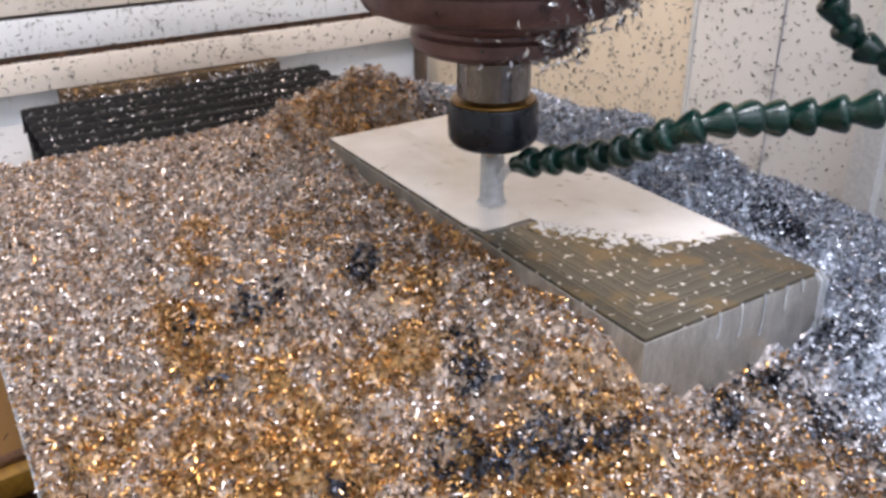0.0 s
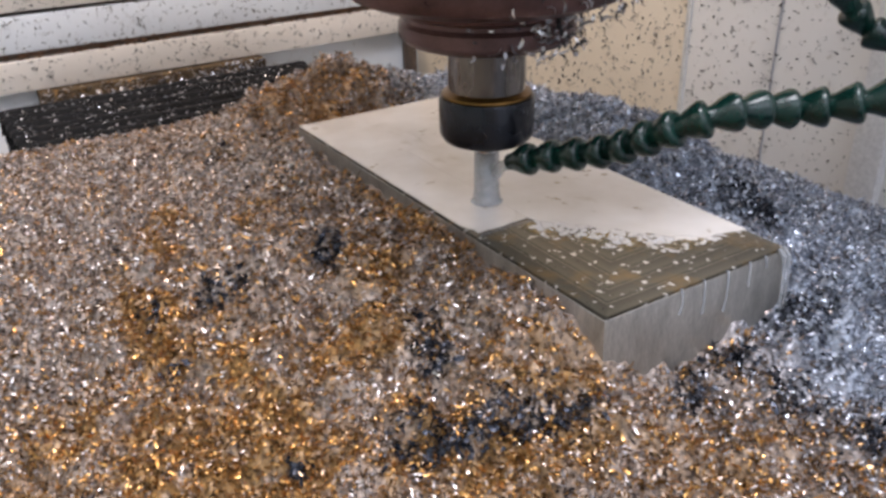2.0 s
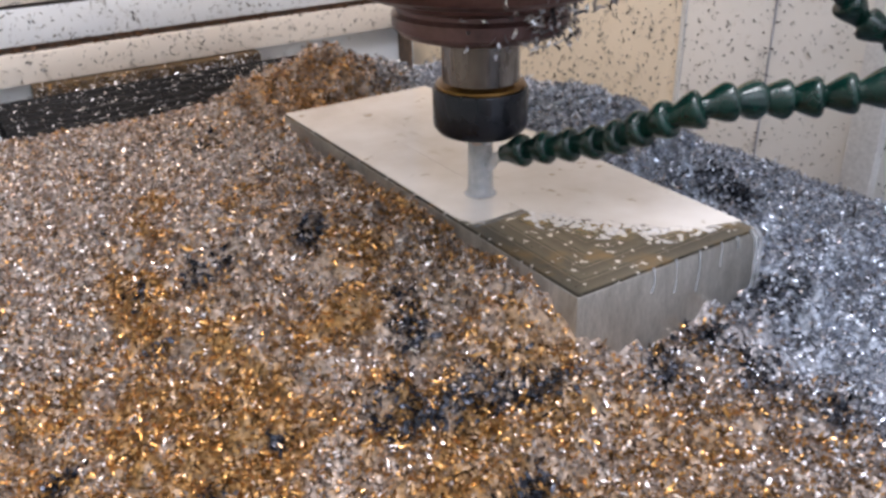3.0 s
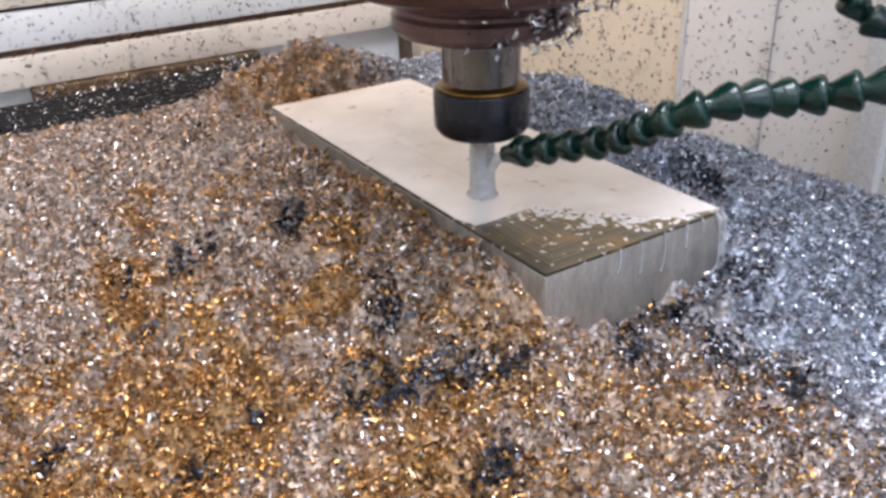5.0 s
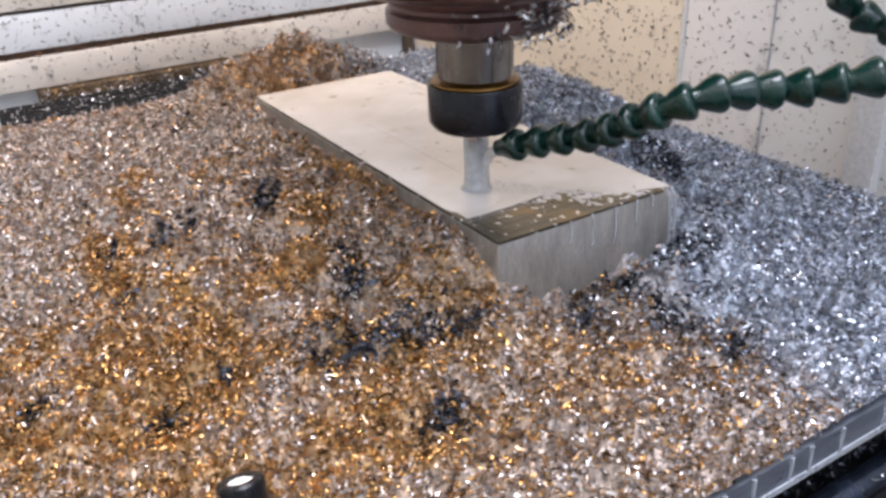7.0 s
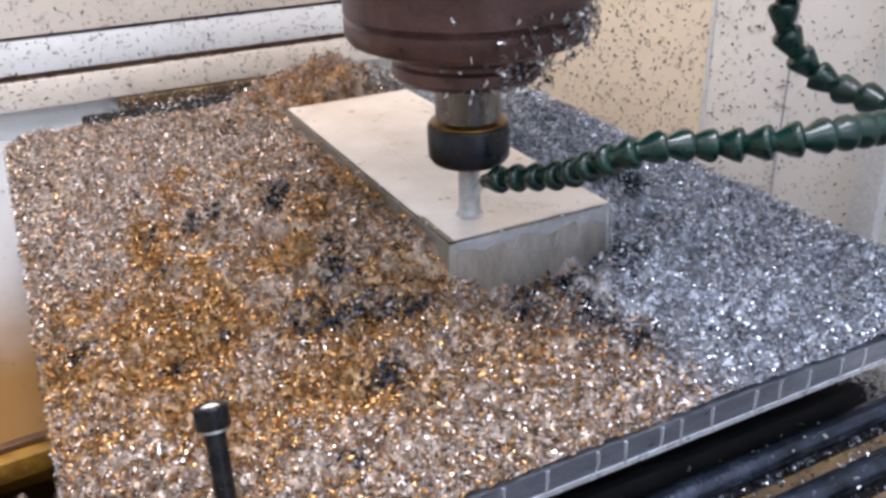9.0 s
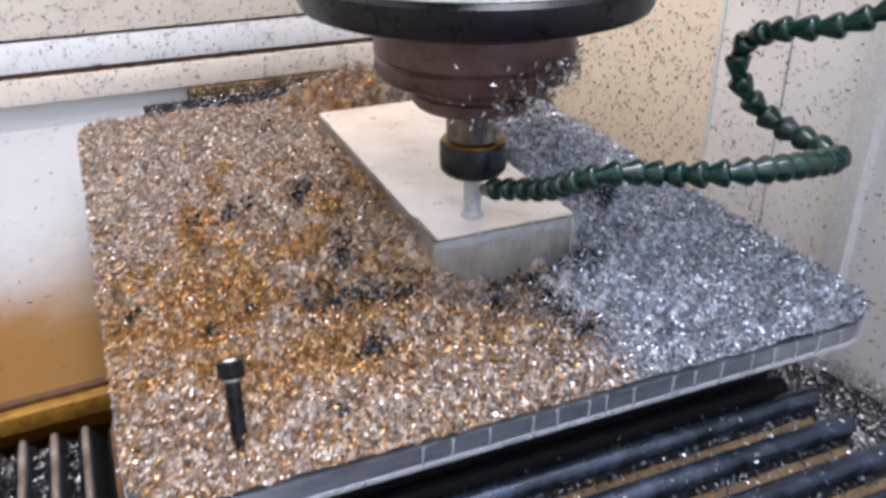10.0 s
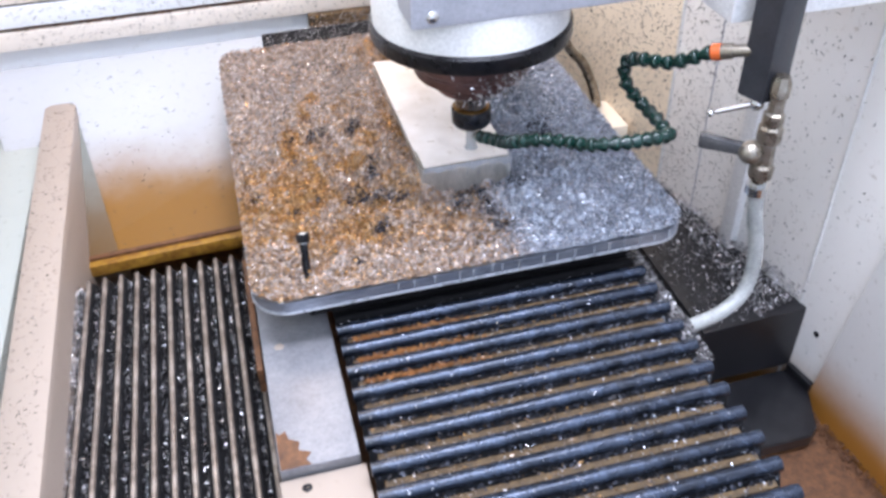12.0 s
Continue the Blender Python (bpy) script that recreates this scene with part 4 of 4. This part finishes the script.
def coarse_curls(n):
    x, y = RNG.uniform(X0, X1, n), RNG.uniform(Y0, Y1, n)
    ok = inside_plate(x, y, 0.004) & ~((x > -0.003) & (x < 0.121) & (y > -0.003) & (y < 0.3155))
    x, y = x[ok], y[ok]
    c = np.stack([x, y, height_at(x, y) + RNG.uniform(0.002, 0.0045, len(x))], 1)
    v, f = curls(c, np.tile([[0.0, 0.0, 1.0]], (len(x), 1)), RNG, (0.005, 0.012), (0.0006, 0.0015), 0.6, (2.0, 5.0))
    MOVERS.append(tagged(raw_mesh("long_curls", v, f, CHIPS, True), "longer bright curls lying on the swarf heap", "metal swarf", kind="stuff"))


coarse_curls(7000)

# ---- bellows ----
saddle = new("saddle_cover")
tagged(saddle, "grey machined saddle cover beside the front bellows", "machine cover")
part("cover_plate", box_bm(bmesh.new(), -0.277, -0.192, -0.187, 0.225, -0.150, -0.130, 0.003), CASTING, saddle)
part("end_strip", box_bm(bmesh.new(), -0.279, -0.188, -0.30, -0.190, -0.175, -0.142, 0.002), GUARD, saddle, "pale end strip")
part("bolt_hole", lathe([(0, 0.0006), (0.0045, 0.0006), (0.0055, 0)], 20, None, pose(-0.252, -0.205, -0.142)), BLACK_OXIDE, saddle)
part("rust_edge", box_bm(bmesh.new(), -0.287, -0.2785, -0.02, 0.20, -0.185, -0.146, 0.003), RUST, saddle, "rusty brown edge")
# pale disc that stands for a bolt-hole spot on the cover plate
part("pale_spot", lathe([(0, 0.0006), (0.0050, 0.0006), (0.0060, 0)], 20, None, pose(-0.2565, -0.004, -0.1302)), GUARD, saddle, "pale bolt-hole spot")
rust = [(-0.2755 + 0.034 * u, -0.186 + 0.052 * v) for u, v in ((0, 0), (0.95, 0.0), (0.8, 0.14), (1.0, 0.30), (0.62, 0.42), (0.70, 0.62), (0.38, 0.75), (0.30, 0.98), (0.12, 0.9), (0, 1.0))]
part("rust_patch", slab(rust, -0.1302, -0.1294), RUST, saddle, "rust-brown wet patch")
part("side_wall", box_bm(bmesh.new(), -0.275, -0.194, -0.186, 0.22, -0.40, -0.1502, 0.002), CASTING, saddle)

FRONT_FOLDS, SIDE_FOLDS, CARRIAGE = [], [], []


def fold_y(k):
    """Where the front fold k lies; those under the plate are pushed together."""
    return np.where(np.asarray(k) < 3, 0.024 + 0.024 * (2 - np.asarray(k)), -0.005 - 0.0352 * (np.asarray(k) - 3.0))


front = new("front_bellows")
tagged(front, "black folded front way bellows with oily bright lips", "bellows")


def fold_profile(x0, x1, depth):
    """One fold along x: a rounded lip on a sagging web."""
    bm = bmesh.new()
    prof = [(-0.0178, -depth), (-0.0090, -0.004), (-0.0060, -0.0006), (-0.0010, 0.0), (0.0035, -0.0016), (0.0060, -0.0050), (0.0085, -depth * 0.75), (0.0178, -depth)]
    under = [(y, z - 0.004) for y, z in prof]
    ring = prof + under[::-1]
    ends = []
    for x in (x0, x0 + 0.004, x1 - 0.004, x1):
        sink = 0.0015 if x in (x0, x1) else 0.0
        ends.append([bm.verts.new((x, y, z - sink)) for y, z in ring])
    n = len(ring)
    for a, b in zip(ends, ends[1:]):
        for k in range(n):
            bm.faces.new((a[k], b[k], b[(k + 1) % n], a[(k + 1) % n]))
    bm.faces.new(ends[0])
    bm.faces.new(ends[-1][::-1])
    bmesh.ops.recalc_face_normals(bm, faces=bm.faces)
    return bm


# rear bellows: its far end stands still, its near end follows the table
REAR_FOLDS = []
rear_bellows = new("rear_bellows")
tagged(rear_bellows, "black rear way bellows strewn with swarf", "bellows")
rear_fold = fold_profile(-0.150, 0.180, 0.026)
box_bm(rear_fold, -0.148, 0.178, -0.010, 0.010, -0.075, -0.010, 0.002)
ob = part("fold", rear_fold, RUBBER, rear_bellows)
fold_me = ob.data
for k in range(7):
    if k:
        ob = new("fold", fold_me)
        ob.parent = rear_bellows
    n = 170
    xx, yy = RNG.uniform(-0.148, 0.178, n), RNG.uniform(-0.014, 0.006, n)
    v, f = curls(np.stack([xx, yy, np.where(yy < -0.008, -0.006, 0.0008)], 1), np.tile([[0, -0.5, 0.8]], (n, 1)), RNG, (0.002, 0.005), (0.0005, 0.0013), 0.6)
    crumbs = tagged(raw_mesh("loose_swarf", v, f, CHIPS_GREY, True), "bright loose swarf")
    crumbs.parent = ob
    REAR_FOLDS.append((ob, k / 6))

mud_me = bpy.data.meshes.new('mud_strip')
bm = box_bm(bmesh.new(), -0.176, 0.200, -0.0230, -0.0140, -0.026, -0.0042, 0.002)
bm.to_mesh(mud_me)
bm.free()
mud_me.materials.append(MUD)
me = None
for k in range(26):
    if me is None:
        ob = part("fold", fold_profile(-0.184, 0.210, 0.026), RUBBER, front)
        me = ob.data
        flip_me = tube([(-0.186, -0.0015, 0.0006), (0.212, -0.0015, 0.0006)], 0.0082, 16)
        flip = bpy.data.meshes.new("lip")
        flip_me.to_mesh(flip)
        flip_me.free()
        flip.materials.append(FOLD_STEEL)
        flip.shade_smooth()
        flip.set_sharp_from_angle(angle=radians(40))
    else:
        ob = new("fold", me)
        ob.parent = front
    # folds under the plate stay plain black, in place of the shade there
    if k >= 3:
        mud_ob = new("mud_strip", mud_me)
        mud_ob.parent = ob
        lip_ob = tagged(new("lip", flip), "oily black steel lip, sky sheen in its blue tint")
        lip_ob.parent = ob
    FRONT_FOLDS.append((ob, float(fold_y(k)), max(0.0, 1 - k / 22)))
front_z = -0.122
front.matrix_world = pose(0, 0, front_z)

side = new("side_bellows")
tagged(side, "folded side way bellows with scuffed bright lips, packed with swarf", "bellows")
me, lip_me = None, None
for k in range(13):
    if me is None:
        ob = part("fold", fold_profile(-0.62, 0.285, 0.024), RUBBER, side)
        me = ob.data
        lip = part("lip", tube([(-0.62, -0.001, 0.001), (0.285, -0.001, 0.001)], 0.0034, 10), BELLOW_LIP, ob, "scuffed aluminium lip")
        lip_me = lip.data
    else:
        ob = new("fold", me)
        ob.parent = side
        lip = tagged(new("lip", lip_me), "scuffed aluminium lip")
        lip.parent = ob
    SIDE_FOLDS.append((ob, -0.262 - 0.0225 * k, max(0.0, 1 - k / 12)))
SIDE_Z = -0.205

# wet tray and ledge along the side wall
box_thing("tray", (0.225, 0.352, 0.0, 0.60, -0.33, -0.318), TRAY, "wet black sheet tray between bellows and side wall", "tray", "structure", 0.003)
bm = bmesh.new()
ya, yb = 0.032, 0.60
vs = [bm.verts.new(p) for p in ((0.353, ya, -0.42), (right_x(ya) - 0.001, ya, -0.42), (right_x(yb) - 0.001, yb, -0.42), (0.353, yb, -0.42),
                                (0.353, ya, -0.308), (right_x(ya) - 0.001, ya, -0.300), (right_x(yb) - 0.001, yb, -0.300), (0.353, yb, -0.308))]
for f in ((0, 1, 2, 3), (4, 5, 6, 7), (0, 1, 5, 4), (1, 2, 6, 5), (2, 3, 7, 6), (3, 0, 4, 7)):
    bm.faces.new([vs[k] for k in f])
bmesh.ops.recalc_face_normals(bm, faces=bm.faces)
tagged(finish(bm, "ledge", TRAY, 0), "wet black ledge along the side wall", "ledge", kind="structure")
corner_floor = [(0.24, -0.100), (0.478, -0.100), (0.496, -0.088), (right_x(-0.024) - 0.008, -0.024), (right_x(0.0305) - 0.001, 0.0305), (0.24, 0.0305)]
tagged(finish(slab(corner_floor, -0.450, -0.430, 0.002), "lower_floor", TRAY), "dark wet sheet floor below the ledge", "floor", kind="structure")
bm = box_bm(bmesh.new(), -0.009, 0.0, -0.026, 0.026, -0.4298, -0.412, 0.002)
bmesh.ops.transform(bm, matrix=pose(right_x(0.003) - 0.002, 0.003, 0, 0, 0, 9.4), verts=bm.verts)
tagged(finish(bm, "baseboard", TRAY), "dark wet strip along the wall's foot", "trim", kind="structure")
tagged(finish(slab([(0.24, -1.85), (right_x(-0.9) + 0.01, -1.85), (right_x(-0.05) + 0.004, -0.05), (0.24, -0.05)], -0.500, -0.462), "sump_floor", RUST, 0), "brown sump floor with dried coolant", "floor", kind="structure")
CARRIAGE.append(box_thing("side_rail", (0.214, 0.232, -0.16, 0.30, -0.18, -0.140), TRAY, "dark guide rail beside the front bellows", "rail", "structure", 0.003))
tagged(box_thing("swarf_shelf", (-0.100, 0.16, BACK - 0.016, BACK + 0.008, -0.135, -0.069), MUD, "brown swarf-caked strip under the rear rail", "strip"), kind="structure")

# drips on the plate's front edge
for k in range(17):
    x = -0.06 + 0.0215 * k + RNG.uniform(-0.006, 0.006)
    bm = tube([(x, Y0 - 0.0003, ZT - 0.001), (x + RNG.uniform(-0.001, 0.001), Y0 - 0.0006, ZT - 0.007), (x + RNG.uniform(-0.001, 0.001), Y0 - 0.0005, ZB + RNG.uniform(0.001, 0.006))],
              [0.0011, 0.0009, 0.0006], 6)
    part("drip", bm, SPRAY, plate)

for k in range(5):
    x = 0.045 + 0.0145 * k + RNG.uniform(-0.003, 0.003)
    low = -RNG.uniform(0.006, 0.022)
    bm = tube([(x, 0.0004, 0.0002), (x, -0.0006, -0.0012), (x + RNG.uniform(-0.0008, 0.0008), -0.0008, low * 0.6), (x + RNG.uniform(-0.001, 0.001), -0.0007, low)], [0.0006, 0.0006, 0.0005, 0.0007], 6)
    part("drip", bm, SPRAY, block)

# coolant that runs off the block's near corner
for dx, dy, low in ((0.1165, -0.0020, -0.046), (0.1125, -0.0025, -0.040), (0.1190, 0.0060, -0.044)):
    part("runoff", tube(curve_points([(dx, dy + 0.0035, 0.0004), (dx, dy, -0.0015), (dx + 0.0006, dy - 0.0012, -0.015), (dx + 0.0010, dy - 0.0016, low)], 9), [0.0012, 0.0012, 0.0010, 0.0008, 0.0009, 0.0007, 0.0009, 0.0007, 0.0008], 8), SPRAY, block)

# ---- loose swarf on walls, bellows, tray and spindle ----


def swarf_on(name, centres, normals, label, mat, length, width, flat=0.9, bend=(0.6, 2.6)):
    v, f = curls(np.asarray(centres), np.asarray(normals, dtype=float), RNG, length, width, flat, bend)
    return tagged(raw_mesh(name, v, f, mat, True), label, "metal swarf", kind="stuff")


def stuck_on_side_wall(n):
    y = RNG.uniform(-0.10, 0.80, n)
    z = np.where(RNG.uniform(size=n) < 0.75, RNG.uniform(-0.30, 0.30, n), RNG.uniform(-0.45, 0.6, n))
    keep = RNG.uniform(size=n) < np.clip((y - 0.02) * 2.6, 0.07, 1)
    y, z = y[keep], z[keep]
    return np.stack([right_x(y) - 0.0012, y, z], 1), np.tile([[-0.987, -0.163, 0.0]], (len(y), 1))


c, nrm = stuck_on_side_wall(11000)
swarf_on("stuck_swarf", c, nrm, "dark curls of swarf stuck to the side wall", SPECK, (0.0020, 0.0086), (0.0005, 0.0017), 0.9, (1.8, 5.2))
n = 4200
x, z = RNG.uniform(-0.62, 0.36, n), RNG.uniform(-0.066, 0.16, n)
lim = np.where((z > -0.034) & (z < -0.027), BACK + 0.002, BACK - 0.0050)
swarf_on("stuck_swarf", np.stack([x, lim, z], 1), np.tile([[0, -1.0, 0]], (n, 1)), "dark curls of swarf stuck to the rear rails", SPECK, (0.0016, 0.0075), (0.0005, 0.0015), 0.9, (1.0, 4.0))
n = 700
x, z = RNG.uniform(-0.62, 0.36, n), np.full(n, -0.030) + RNG.normal(0, 0.0025, n)
swarf_on("stuck_swarf", np.stack([x, np.full(n, BACK - 0.001), z], 1), np.tile([[0, -1.0, 0]], (n, 1)), "brown swarf packed in the rear groove", RUST, (0.004, 0.010), (0.0008, 0.002), 0.5)
n = 420
x, u = RNG.uniform(-0.53, 0.25, n), RNG.uniform(0.02, 1, n) ** 0.8
swarf_on("stuck_swarf", np.stack([x, 0.40 + 0.415 * u, -0.262 + (x + 0.6) * 0.0444 * (1 - u) + 0.162 * u + 0.001], 1), np.tile([[0, -0.35, 0.94]], (n, 1)),
         "dark curls of swarf on the sloped apron", SPECK, (0.003, 0.008), (0.0005, 0.0014))
n = 1500
x, z = RNG.uniform(-0.10, 0.16, n), RNG.uniform(-0.135, -0.067, n)
swarf_on("stuck_swarf", np.stack([x, np.full(n, BACK - 0.017), z], 1), np.tile([[0, -1.0, 0]], (n, 1)), "brown swarf caked under the rear rail", CHIPS, (0.003, 0.007), (0.0007, 0.0018), 0.6)
n = 700
x, y = -0.531 - RNG.uniform(0.0, 0.050, n), RNG.uniform(-0.45, 0.70, n)
swarf_on("beam_swarf", np.stack([x, y, np.full(n, -0.1345)], 1), np.tile([[0, 0, 1.0]], (n, 1)), "small brown swarf on the guard beam", SPECK, (0.002, 0.006), (0.0005, 0.0012))


n = 3600
x, y = RNG.uniform(-0.18, 0.205, n), fold_y(RNG.integers(3, 25, n)) - RNG.uniform(0.0100, 0.0250, n)
CARRIAGE.append(swarf_on("bellows_swarf", np.stack([x, y, np.full(n, front_z - 0.0028)], 1), np.tile([[0, 0, 1.0]], (n, 1)), "swarf strewn over the front bellows", CHIPS, (0.002, 0.006), (0.0005, 0.0014), 0.5))
# crumbs below the lips; their black also stands for the shade there
n = 9000
x = RNG.uniform(-0.18, 0.205, n)
y = fold_y(RNG.integers(3, 25, n)) - 0.0085 - np.abs(RNG.normal(0, 0.0040, n))
CARRIAGE.append(swarf_on("bellows_swarf", np.stack([x, y, front_z - 0.0030 - np.abs(y % 0.0005)], 1), np.tile([[0, -0.5, 0.85]], (n, 1)), "crumbs along the front bellows lips, black with the shade under them", CLUMP, (0.002, 0.005), (0.0008, 0.0020), 0.4))
n = 2200
x, k = RNG.uniform(-0.17, 0.0, n), RNG.integers(3, 6, n)
keep = RNG.uniform(size=n) < np.clip(1 - (x + 0.15) * 7, 0, 1)
x, k = x[keep], k[keep]
CARRIAGE.append(swarf_on("bellows_swarf", np.stack([x, fold_y(k) - 0.0185 + RNG.normal(0, 0.0022, len(x)), np.full(len(x), front_z - 0.0022)], 1), np.tile([[0, 0, 1.0]], (len(x), 1)), "rusty swarf caked in the front bellows", RUST_BRIGHT, (0.002, 0.006), (0.0008, 0.002), 0.5))
n = 2600
x, y = RNG.uniform(-0.18, 0.208, n), fold_y(RNG.integers(3, 25, n)) + RNG.normal(-0.001, 0.004, n)
CARRIAGE.append(swarf_on("bellows_swarf", np.stack([x, y, np.full(n, front_z + 0.0085) - np.abs(RNG.normal(0, 0.0012, n))], 1), np.tile([[0, 0, 1.0]], (n, 1)), "stray bright chips on the front bellows lips", CHIPS_GREY, (0.0015, 0.005), (0.0005, 0.0014), 0.5))
n = 5000
x, y = -0.528 + np.abs(RNG.normal(0, 0.014, n)), RNG.uniform(-0.42, 0.265, n)
swarf_on("bellows_swarf", np.stack([x, y, SIDE_Z + 0.016 - (x + 0.528) * 0.7 - RNG.uniform(0, 0.006, n)], 1), np.tile([[0.5, 0, 0.85]], (n, 1)), "swarf drifted against the guard beam", CHIPS_GREY, (0.002, 0.006), (0.0006, 0.0016), 0.4)
n = 36000
x, y = RNG.uniform(-0.56, -0.285, n), RNG.uniform(-0.30, 0.28, n)
swarf_on("bellows_swarf", np.stack([x, y, SIDE_Z - 0.011 + RNG.uniform(-0.006, 0.008, n)], 1), np.tile([[0, 0, 1.0]], (n, 1)), "grey swarf packed between the side bellows folds", CHIPS_GREY, (0.002, 0.006), (0.0005, 0.0014), 0.4)
n = 24000
x, y = RNG.uniform(0.23, 0.53, n), RNG.uniform(0.035, 0.60, n)
keep = (x < right_x(y) - 0.004) & (RNG.uniform(size=n) < np.where(x > 0.44, 1.0, np.where(x < 0.35, 0.9, 0.16)))
x, y = x[keep], y[keep]
pile = np.where(x > 0.43, (x - 0.43) * 0.35, 0.0)
swarf_on("tray_swarf", np.stack([x, y, np.where(x < 0.353, -0.316, -0.303) + pile + RNG.uniform(0, 0.003, len(x))], 1), np.tile([[0, 0, 1.0]], (len(x), 1)),
         "dark wet swarf on the ledge and tray", CHIPS_GREY, (0.003, 0.008), (0.0007, 0.0018), 0.4)
n = 1500
u, y = np.abs(RNG.normal(0, 0.010, n)), RNG.uniform(-0.55, -0.03, n)
edge_x = right_x(-0.024) + (-0.024 - y) * 0.0775 - 0.010
swarf_on("floor_swarf", np.stack([edge_x - u, y, -0.4605 + 0.010 * np.exp(-u / 0.008)], 1), np.tile([[0, 0, 1.0]], (n, 1)), "rusty swarf ridge at the wall's foot", RUST, (0.003, 0.008), (0.0008, 0.0022), 0.5)
n = 1500
CARRIAGE.append(swarf_on("rail_swarf", np.stack([RNG.uniform(0.212, 0.234, n), RNG.uniform(-0.16, 0.12, n), RNG.uniform(-0.1395, -0.137, n)], 1), np.tile([[0, 0, 1.0]], (n, 1)), "pale wet swarf caked beside the front bellows", CHIPS_GREY, (0.002, 0.006), (0.0007, 0.0018), 0.5))
n = 330
a, z = radians(-68) + RNG.normal(0, 0.42, n), RNG.uniform(0.088, 0.136, n)
r = np.where(z < 0.110, 0.0455, 0.0715) + RNG.uniform(0, 0.004, n)
swarf_on("clinging_swarf", np.stack([SX + r * np.cos(a), SY + r * np.sin(a), z], 1), np.stack([np.cos(a), np.sin(a), 0 * a], 1), "bright swarf clinging to the tool holder", CHIPS_GREY, (0.003, 0.008), (0.0008, 0.0020), 0.4, (1.5, 4.0))

# blue-black curls gathered at listed spots of the heap
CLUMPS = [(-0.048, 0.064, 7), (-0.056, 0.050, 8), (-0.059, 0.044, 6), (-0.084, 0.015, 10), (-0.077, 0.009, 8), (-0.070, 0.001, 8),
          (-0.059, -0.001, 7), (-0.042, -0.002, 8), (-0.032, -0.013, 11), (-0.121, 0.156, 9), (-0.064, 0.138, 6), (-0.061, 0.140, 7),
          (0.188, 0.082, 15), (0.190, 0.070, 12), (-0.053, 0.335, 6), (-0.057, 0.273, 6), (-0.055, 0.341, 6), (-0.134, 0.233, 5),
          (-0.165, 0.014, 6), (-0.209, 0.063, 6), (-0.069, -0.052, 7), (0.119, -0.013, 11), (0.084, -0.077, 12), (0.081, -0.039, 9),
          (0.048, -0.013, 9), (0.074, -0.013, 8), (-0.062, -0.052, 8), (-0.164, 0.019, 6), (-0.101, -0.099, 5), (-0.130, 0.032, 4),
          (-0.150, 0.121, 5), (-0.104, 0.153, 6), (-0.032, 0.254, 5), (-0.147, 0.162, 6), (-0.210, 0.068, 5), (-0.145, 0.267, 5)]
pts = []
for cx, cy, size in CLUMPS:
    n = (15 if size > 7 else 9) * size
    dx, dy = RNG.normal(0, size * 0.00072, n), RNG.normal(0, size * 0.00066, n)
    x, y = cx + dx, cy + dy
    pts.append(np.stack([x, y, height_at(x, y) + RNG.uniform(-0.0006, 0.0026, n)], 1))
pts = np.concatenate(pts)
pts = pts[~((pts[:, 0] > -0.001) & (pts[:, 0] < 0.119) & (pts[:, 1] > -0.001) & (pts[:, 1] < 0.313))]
MOVERS.append(swarf_on("swarf_clumps", pts, np.tile([[0, 0, 1.0]], (len(pts), 1)), "dark clusters of swarf curls in the heap", CLUMP, (0.003, 0.007), (0.0012, 0.0028), 0.5))


# ---- keys ----
def motions():
    ride = [(t, pose(dx, dy, 0)) for t, dx, dy in FEED]
    for ob in MOVERS:
        walk(ob, ride)
    walk(screw, [(t, pose(dx, dy, 0) @ SCREW_AT) for t, dx, dy in FEED])
    # the wet fronts keep their place under the nozzle until they reach the block's end
    walk(nose_film, [(t, pose(dx, max(0.090, dy + 0.0005), 0)) for t, dx, dy in FEED])
    walk(front_film, [(t, pose(dx, max(0.126, dy + 0.0005), 0)) for t, dx, dy in FEED])
    walk(side_film, [(t, pose(dx, max(0.050, dy + 0.0005), 0)) for t, dx, dy in FEED])
    walk(lattice_film, [(t, pose(dx, max(0.050, dy + 0.0005), 0)) for t, dx, dy in FEED])
    # the carriage under the table goes along with it sideways
    walk(saddle, [(t, pose(dx + 0.0444, dy - 0.1255, 0)) for t, dx, dy in FEED])
    for ob in CARRIAGE:
        base = ob.matrix_world.copy()
        walk(ob, [(t, pose(dx + 0.0444, 0, 0) @ base) for t, dx, dy in FEED])
    for ob, y, share in FRONT_FOLDS:
        walk(ob, [(t, pose(dx + 0.0444, y + share * (dy - 0.1255), 0)) for t, dx, dy in FEED])
    walk(rear_bellows, [(t, pose(dx, 0, -0.061)) for t, dx, dy in FEED])
    for ob, share in REAR_FOLDS:
        walk(ob, [(t, pose(0, 0.735 * share + (0.562 + dy) * (1 - share), 0)) for t, dx, dy in FEED])
    for ob, x, share in SIDE_FOLDS:
        walk(ob, [(t, pose(x + share * (dx + 0.0444), 0, SIDE_Z, 0, 0, 90)) for t, dx, dy in FEED])


motions()
